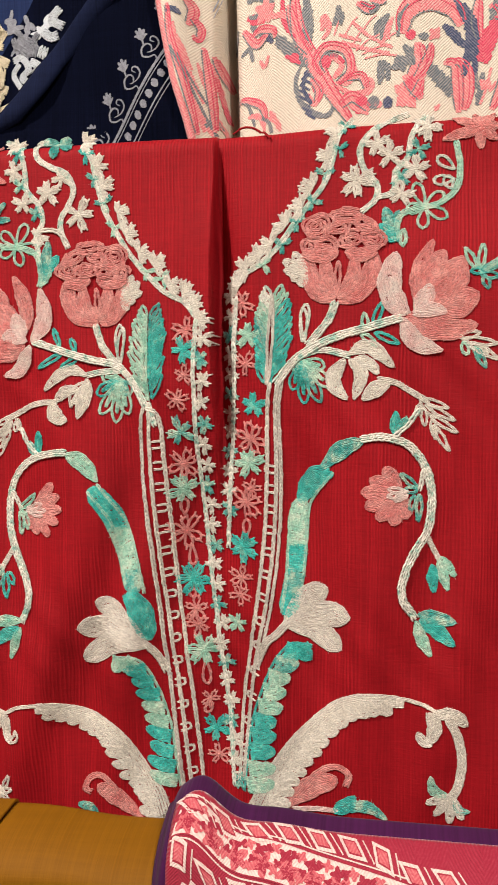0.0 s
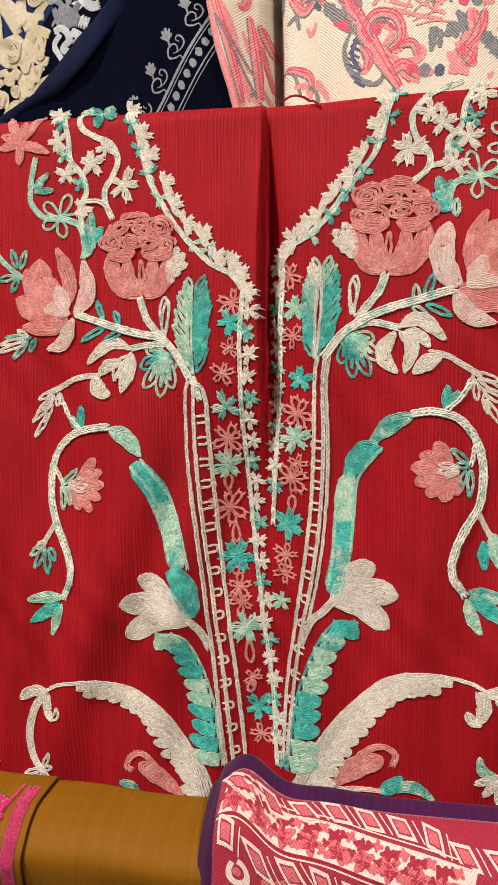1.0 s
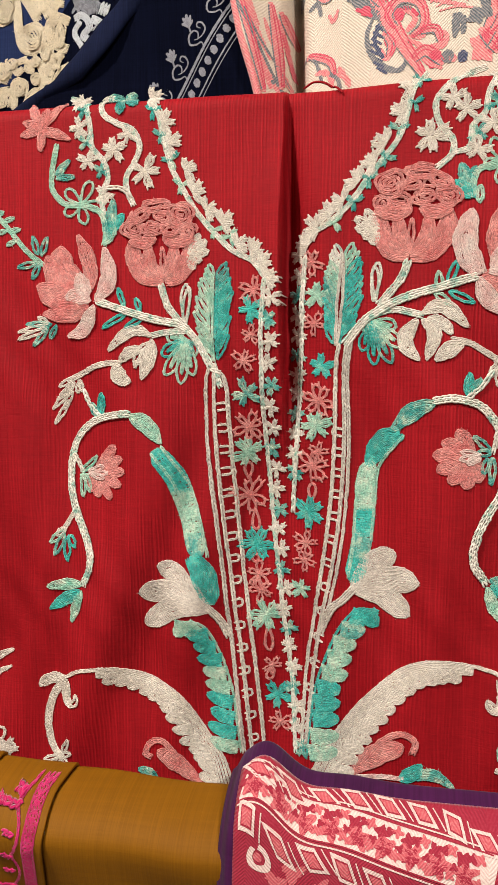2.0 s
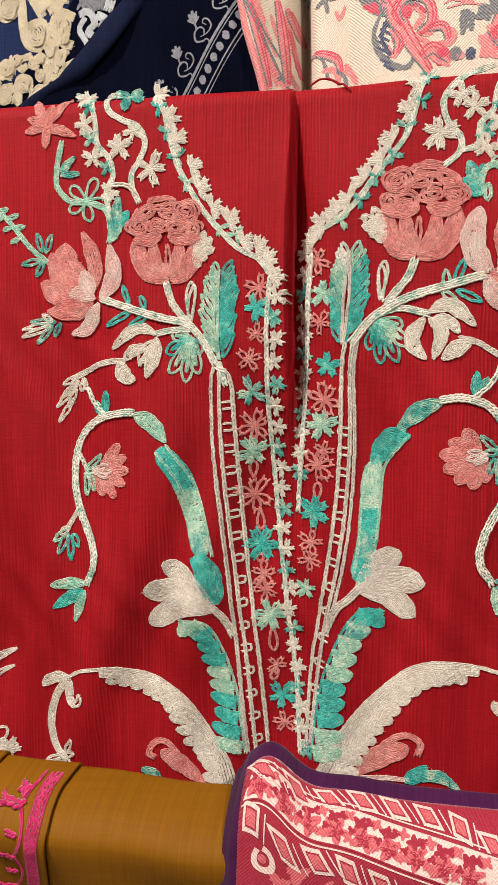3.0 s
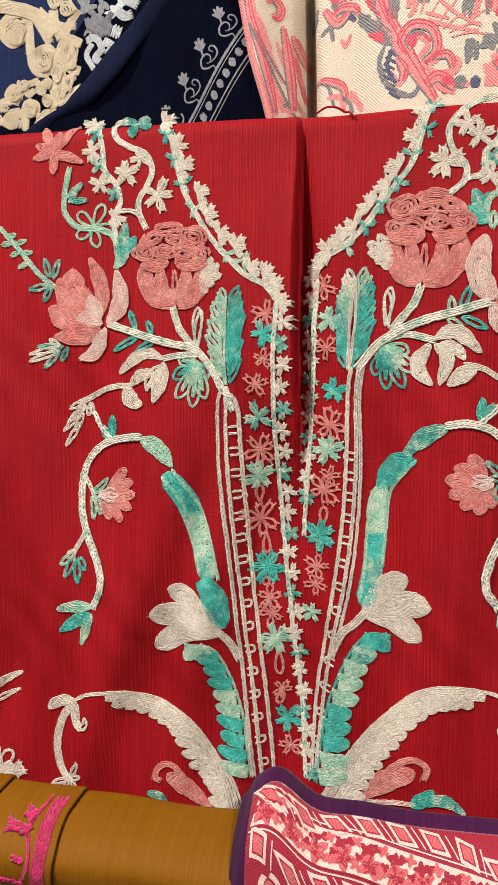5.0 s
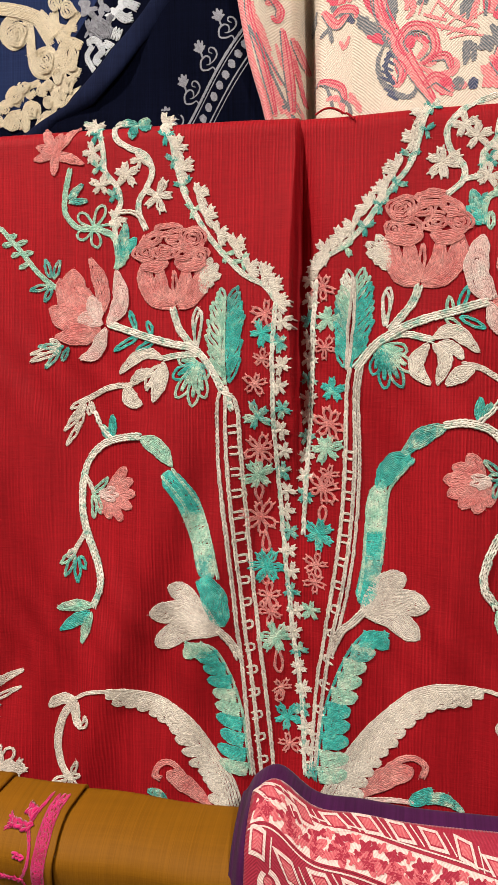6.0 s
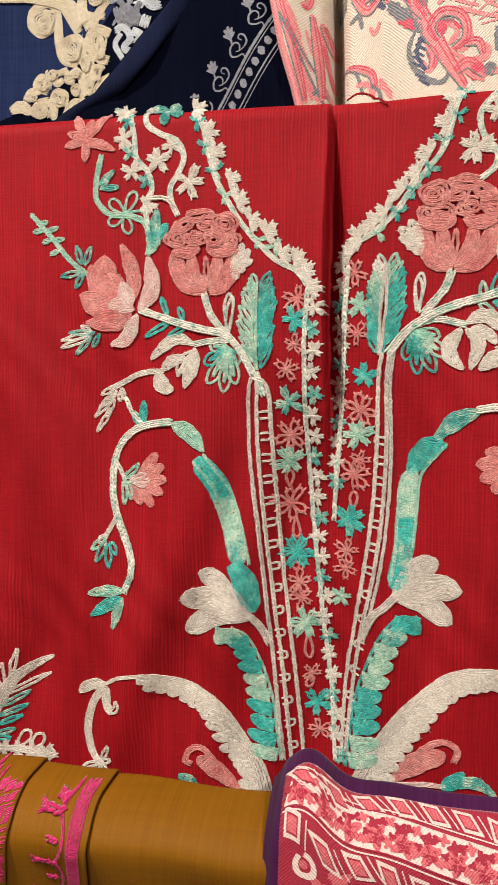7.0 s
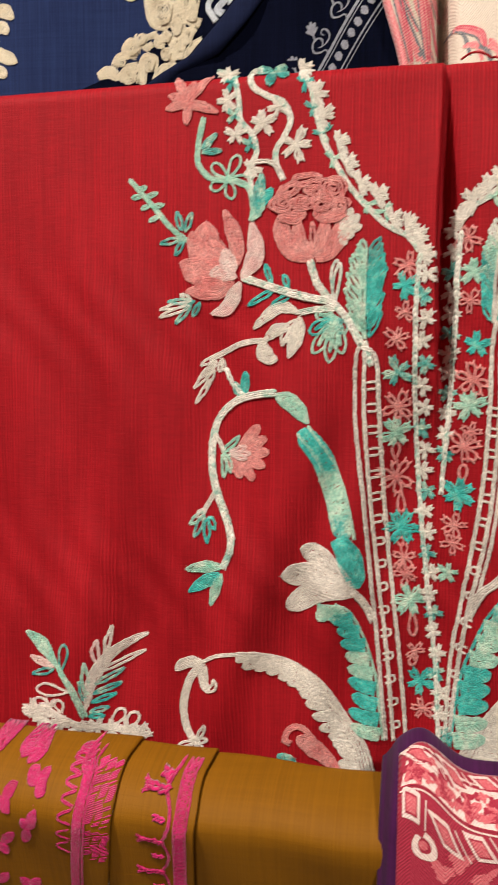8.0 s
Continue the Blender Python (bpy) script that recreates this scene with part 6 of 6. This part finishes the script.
fold(fold1, lambda z: -0.13, 0.0, "plain_fold")
fold(fold2, fold1, 3.5, "bordered_fold")
fold(lambda z: -0.62, fold2, 7.0, "outer_fold")
drop_ = np.concatenate([np.linspace(-347.0, -352, 10), np.linspace(-353, -440, 60)])
rim_x = np.array([fold1(z / 1000) * 1000 for z in drop_])
for off, wave, turn in ((6.0, 0.0, 0), (15.0, 0.0, 0), (10.5, 3.6, 0), (10.5, 3.6, math.pi), (10.5, 0.8, 1.5)):
    stem(M, list(zip(rim_x - off - wave * np.sin(drop_ * 0.9 + turn), drop_)), 1.5, MAGENTA, suit, 1, "border_line", lift=3.4)
arch = np.abs(np.sin((drop_ + 357) / 30.0 * math.pi))
stem(M, list(zip(rim_x - 25 + 6.0 * arch, drop_)), 2.2, MAGENTA, suit, 1, "scallop", lift=3.4)
for zc, size in ((-351.5, 0.45), (-357.0, 1.0), (-371.5, 0.45), (-387.0, 1.0), (-402.0, 0.45), (-417.0, 1.0), (-432.0, 0.45)):
    c = np.array([fold1(zc / 1000) * 1000 - 25, zc])
    knot = Stitches(M, 3.4)
    knot.chain(curve([c + [2, 0], c + [-15 * size, 0.5]], 0.5), 4.2, 2.0, 0.4)
    if size > 0.9:
        for e in (-1, 0, 1):
            knot.chain(curve([c + [-12, 0.4], c + [-18 - abs(e), 0.5 + 3.0 * e]], 0.5), 2.2, 1.8)
    knot.build("knot", MAGENTA, suit)
stem(M, P((-391.7, -347.2), (-393.9, -351.6), (-388.8, -366.5), (-402.9, -461.6)), 7, MAGENTA, suit, 3, "border_band", lift=7)
stem(M, P((-385.0, -347.2), (-387.1, -351.6), (-383.6, -366.3), (-397.0, -460.6)), 1.8, MAGENTA, suit, 1, "border_line", lift=7)
band = Stitches(M, 7)
for k in range(60):
    f = k / 59
    zc = -351.0 - 58 * f ** 1.3
    xe = fold2(zc / 1000) * 1000
    for j in range(3):
        a = np.array([xe - 20 + 6.5 * j + 1.0 * math.sin(k * 0.5), zc - 0.5 * j])
        if random.random() < 0.75:
            band.satin(a, a + np.array([6.0, 1.6]), 0.8, 0.8)
band.build("border_band", MAGENTA, suit, "magenta satin-stitch band")
zig = Stitches(M, 7)
for k in range(8):
    zc = -348 - 1.2 * k - 0.85 * k * k
    h = 2.4 + 1.1 * k
    xe = fold2(zc / 1000) * 1000 - 31
    zig.chain(curve([(xe, zc + h / 2), (xe - 8, zc + h * 0.2), (xe - 9, zc - h * 0.1), (xe, zc - h / 2)], 0.5), 1.7)
zig.build("scallop", MAGENTA, suit)
for c, tips in (((-439.9, -349.2), P((-455.7, -347.4), (-436.9, -353.4), (-430.1, -350.0), (-437.1, -345.3))), ((-425.7, -361.4), P((-437.0, -355.2), (-417.5, -365.9), (-419.3, -355.0))), ((-430.0, -386.4), P((-435.1, -379.2), (-436.8, -401.0), (-422.2, -372.0))),
                ((-451.7, -369.7), P((-441.9, -362.1), (-444.7, -377.0), (-460.4, -377.9))), ((-456.1, -404.4), P((-443.6, -391.8), (-453.1, -415.2), (-466.5, -411.9))), ((-439.0, -445.1), P((-446.2, -437.2), (-429.5, -436.7), (-441.2, -465.9))), ((-471.1, -347.4), P((-482.5, -344.6), (-464.5, -343.6), (-466.9, -350.0))),
                ((-465.1, -444.2), P((-455.0, -433.4), (-478.3, -464.2))), ((-480.0, -361.4), P((-493.3, -356.5), (-472.4, -367.2), (-483.7, -367.8)))):
    bloom(M, c, tips, 8.5, MAGENTA, suit, label="magenta stitched spray", shape="leaf", row=1.5, lift=7)

wrap = thing("jacquard_shawl", "crimson and white jacquard shawl with plum edge over a rail", "shawl")
V = F_violet
wx = np.unique(np.concatenate([np.linspace(-0.1668, -0.10, 40), np.linspace(-0.10, 0.28, 80)]))
rows_ = []
for z in np.linspace(-0.62, -0.40, 20):
    rows_.append(np.stack([wx, V(wx, np.full_like(wx, z)), np.full_like(wx, z + EYE)], -1))
for w in np.linspace(1, 0.0, 22):
    z = violet_top(wx) - 0.0005 + (-0.395 - violet_top(wx)) * w ** 1.7
    rows_.append(np.stack([wx, V(wx, z), z + EYE], -1))
for a in np.linspace(0.2, 1.5, 6):
    rows_.append(rows_[41] + np.array([0, 0.009 * math.sin(a), -0.009 * (1 - math.cos(a))]))
rows_.append(rows_[-1] + np.array([0, 0, -0.10]))
slab("plum_edge", np.array(rows_), 0.003, PLUM_CLOTH, wrap, "plum woollen edging")
fx = np.linspace(-153.5, 270, 130)
field = [at(V_ARC, fx, np.full(130, -d) - 6 * hump(fx, -153.5, 10), 0.8) for d in np.concatenate([np.linspace(290, 100, 14), np.linspace(92, 27, 26)])]
slab("jacquard_field", np.array(field), 0.001, FIELD_RED, wrap, "crimson jacquard field")
# woven rows run aslant under the edge
guide = [P((-147.4, -316.2), (-113.6, -328.6), (-72.2, -332.7), (-31.6, -336.9), (0.5, -340.0), (22.2, -345.9), (80.8, -348.6)),
         P((-154.7, -326.1), (-120.7, -331.0), (-79.7, -344.0), (-40.1, -351.7), (-1.2, -358.7), (35.0, -366.3)),
         P((-156.1, -337.3), (-126.9, -348.2), (-94.7, -361.6), (-63.1, -369.3), (-32.1, -377.6))]
lines = [curve([run_of(p) for p in g], 1.0) for g in guide]
lines = [g[g[:, 0] > -149] for g in lines]
V = V_ARC


def along(line, s):
    i = int(np.clip(s, 1, len(line) - 2))
    d = line[i + 1] - line[i - 1]
    return line[i], d / (np.linalg.norm(d) + 1e-9)


# white ground of the flower row, with crimson flowers on it
n_ = normals(lines[1])
ribbon(V, list(map(tuple, lines[1][::10])), 27, FIELD_WHITE, wrap, "woven_ground", lift=1.1)
for j, off in ((0, 3), (2, 3)):
    for k in range(len(lines[j]) // 24):
        c, d = along(lines[j], 8 + k * 24)
        q = np.array([d[1], -d[0]])
        e1, e2 = d * 14.5, d * 12 + q * 16
        for f_, m, up in ((1.0, FIELD_WHITE, 1.5), (0.68, FIELD_RED, 1.7), (0.54, FIELD_PINK, 1.9)):
            diamond(V, c + q * off, (e1 + e2) / 2 * f_, (e1 - e2) / 2 * f_, m, wrap, lift=up)
        ribbon(V, [tuple(c + q * off + d * 12 - e2 * 0.5), tuple(c + q * off + d * 12 + e2 * 0.5)], 0.9, FIELD_WHITE, wrap, "woven_line", lift=1.4)
for off in (-13.8, 13.8, -16.5, 16.5):
    m_ = normals(lines[1])
    ribbon(V, list(map(tuple, (lines[1] - m_ * off)[::16])), 1.1, FIELD_RED if abs(off) < 15 else FIELD_WHITE, wrap, "woven_line", lift=1.6)
for k in range(len(lines[1]) // 19):
    c, d = along(lines[1], 8 + k * 19)
    q = np.array([d[1], -d[0]])
    for dx, dy, r, m, lobes in ((0, 4, 7.5, FIELD_PINK, 5), (1, 5, 5.0, FIELD_RED, 5), (-3, -5, 4.2, FIELD_RED, 4), (3, -7, 3.0, FIELD_RED, 3), (9, 7, 3.0, FIELD_PINK, 4), (8, -8, 3.4, FIELD_PINK, 4), (-8, 2, 2.4, FIELD_RED, 3)):
        blob(V, c + d * dx + q * dy, r, r * 1.1, m, wrap, 20 * k + dx * 9, "woven_flower", lift=1.3 + 0.15 * (r < 4), lobes=lobes, deep=0.3, wobble=0.16)
for c in (run_of((-135.6, -364.4)),):
    ring = [(c[0] + 7 * math.cos(a) * (1.1 if math.cos(a) > 0 else 0.8), c[1] + 7.5 * math.sin(a)) for a in np.linspace(2.2, 2.2 + 5.6, 9)]
    ribbon(V, ring, 4.2, FIELD_WHITE, wrap, "woven_curl", lift=1.3)
    blob(V, c, 3.2, 3.2, FIELD_PINK, wrap, 0, "woven_curl", lift=1.2)
for c in (run_of((-110.3, -374.4)), run_of((-122.0, -381.0)), run_of((-94.1, -384.5))):
    blob(V, c, 9, 5, FIELD_PINK, wrap, 40, "woven_leaf", lift=1.1, lobes=3, deep=0.3, wobble=0.2)
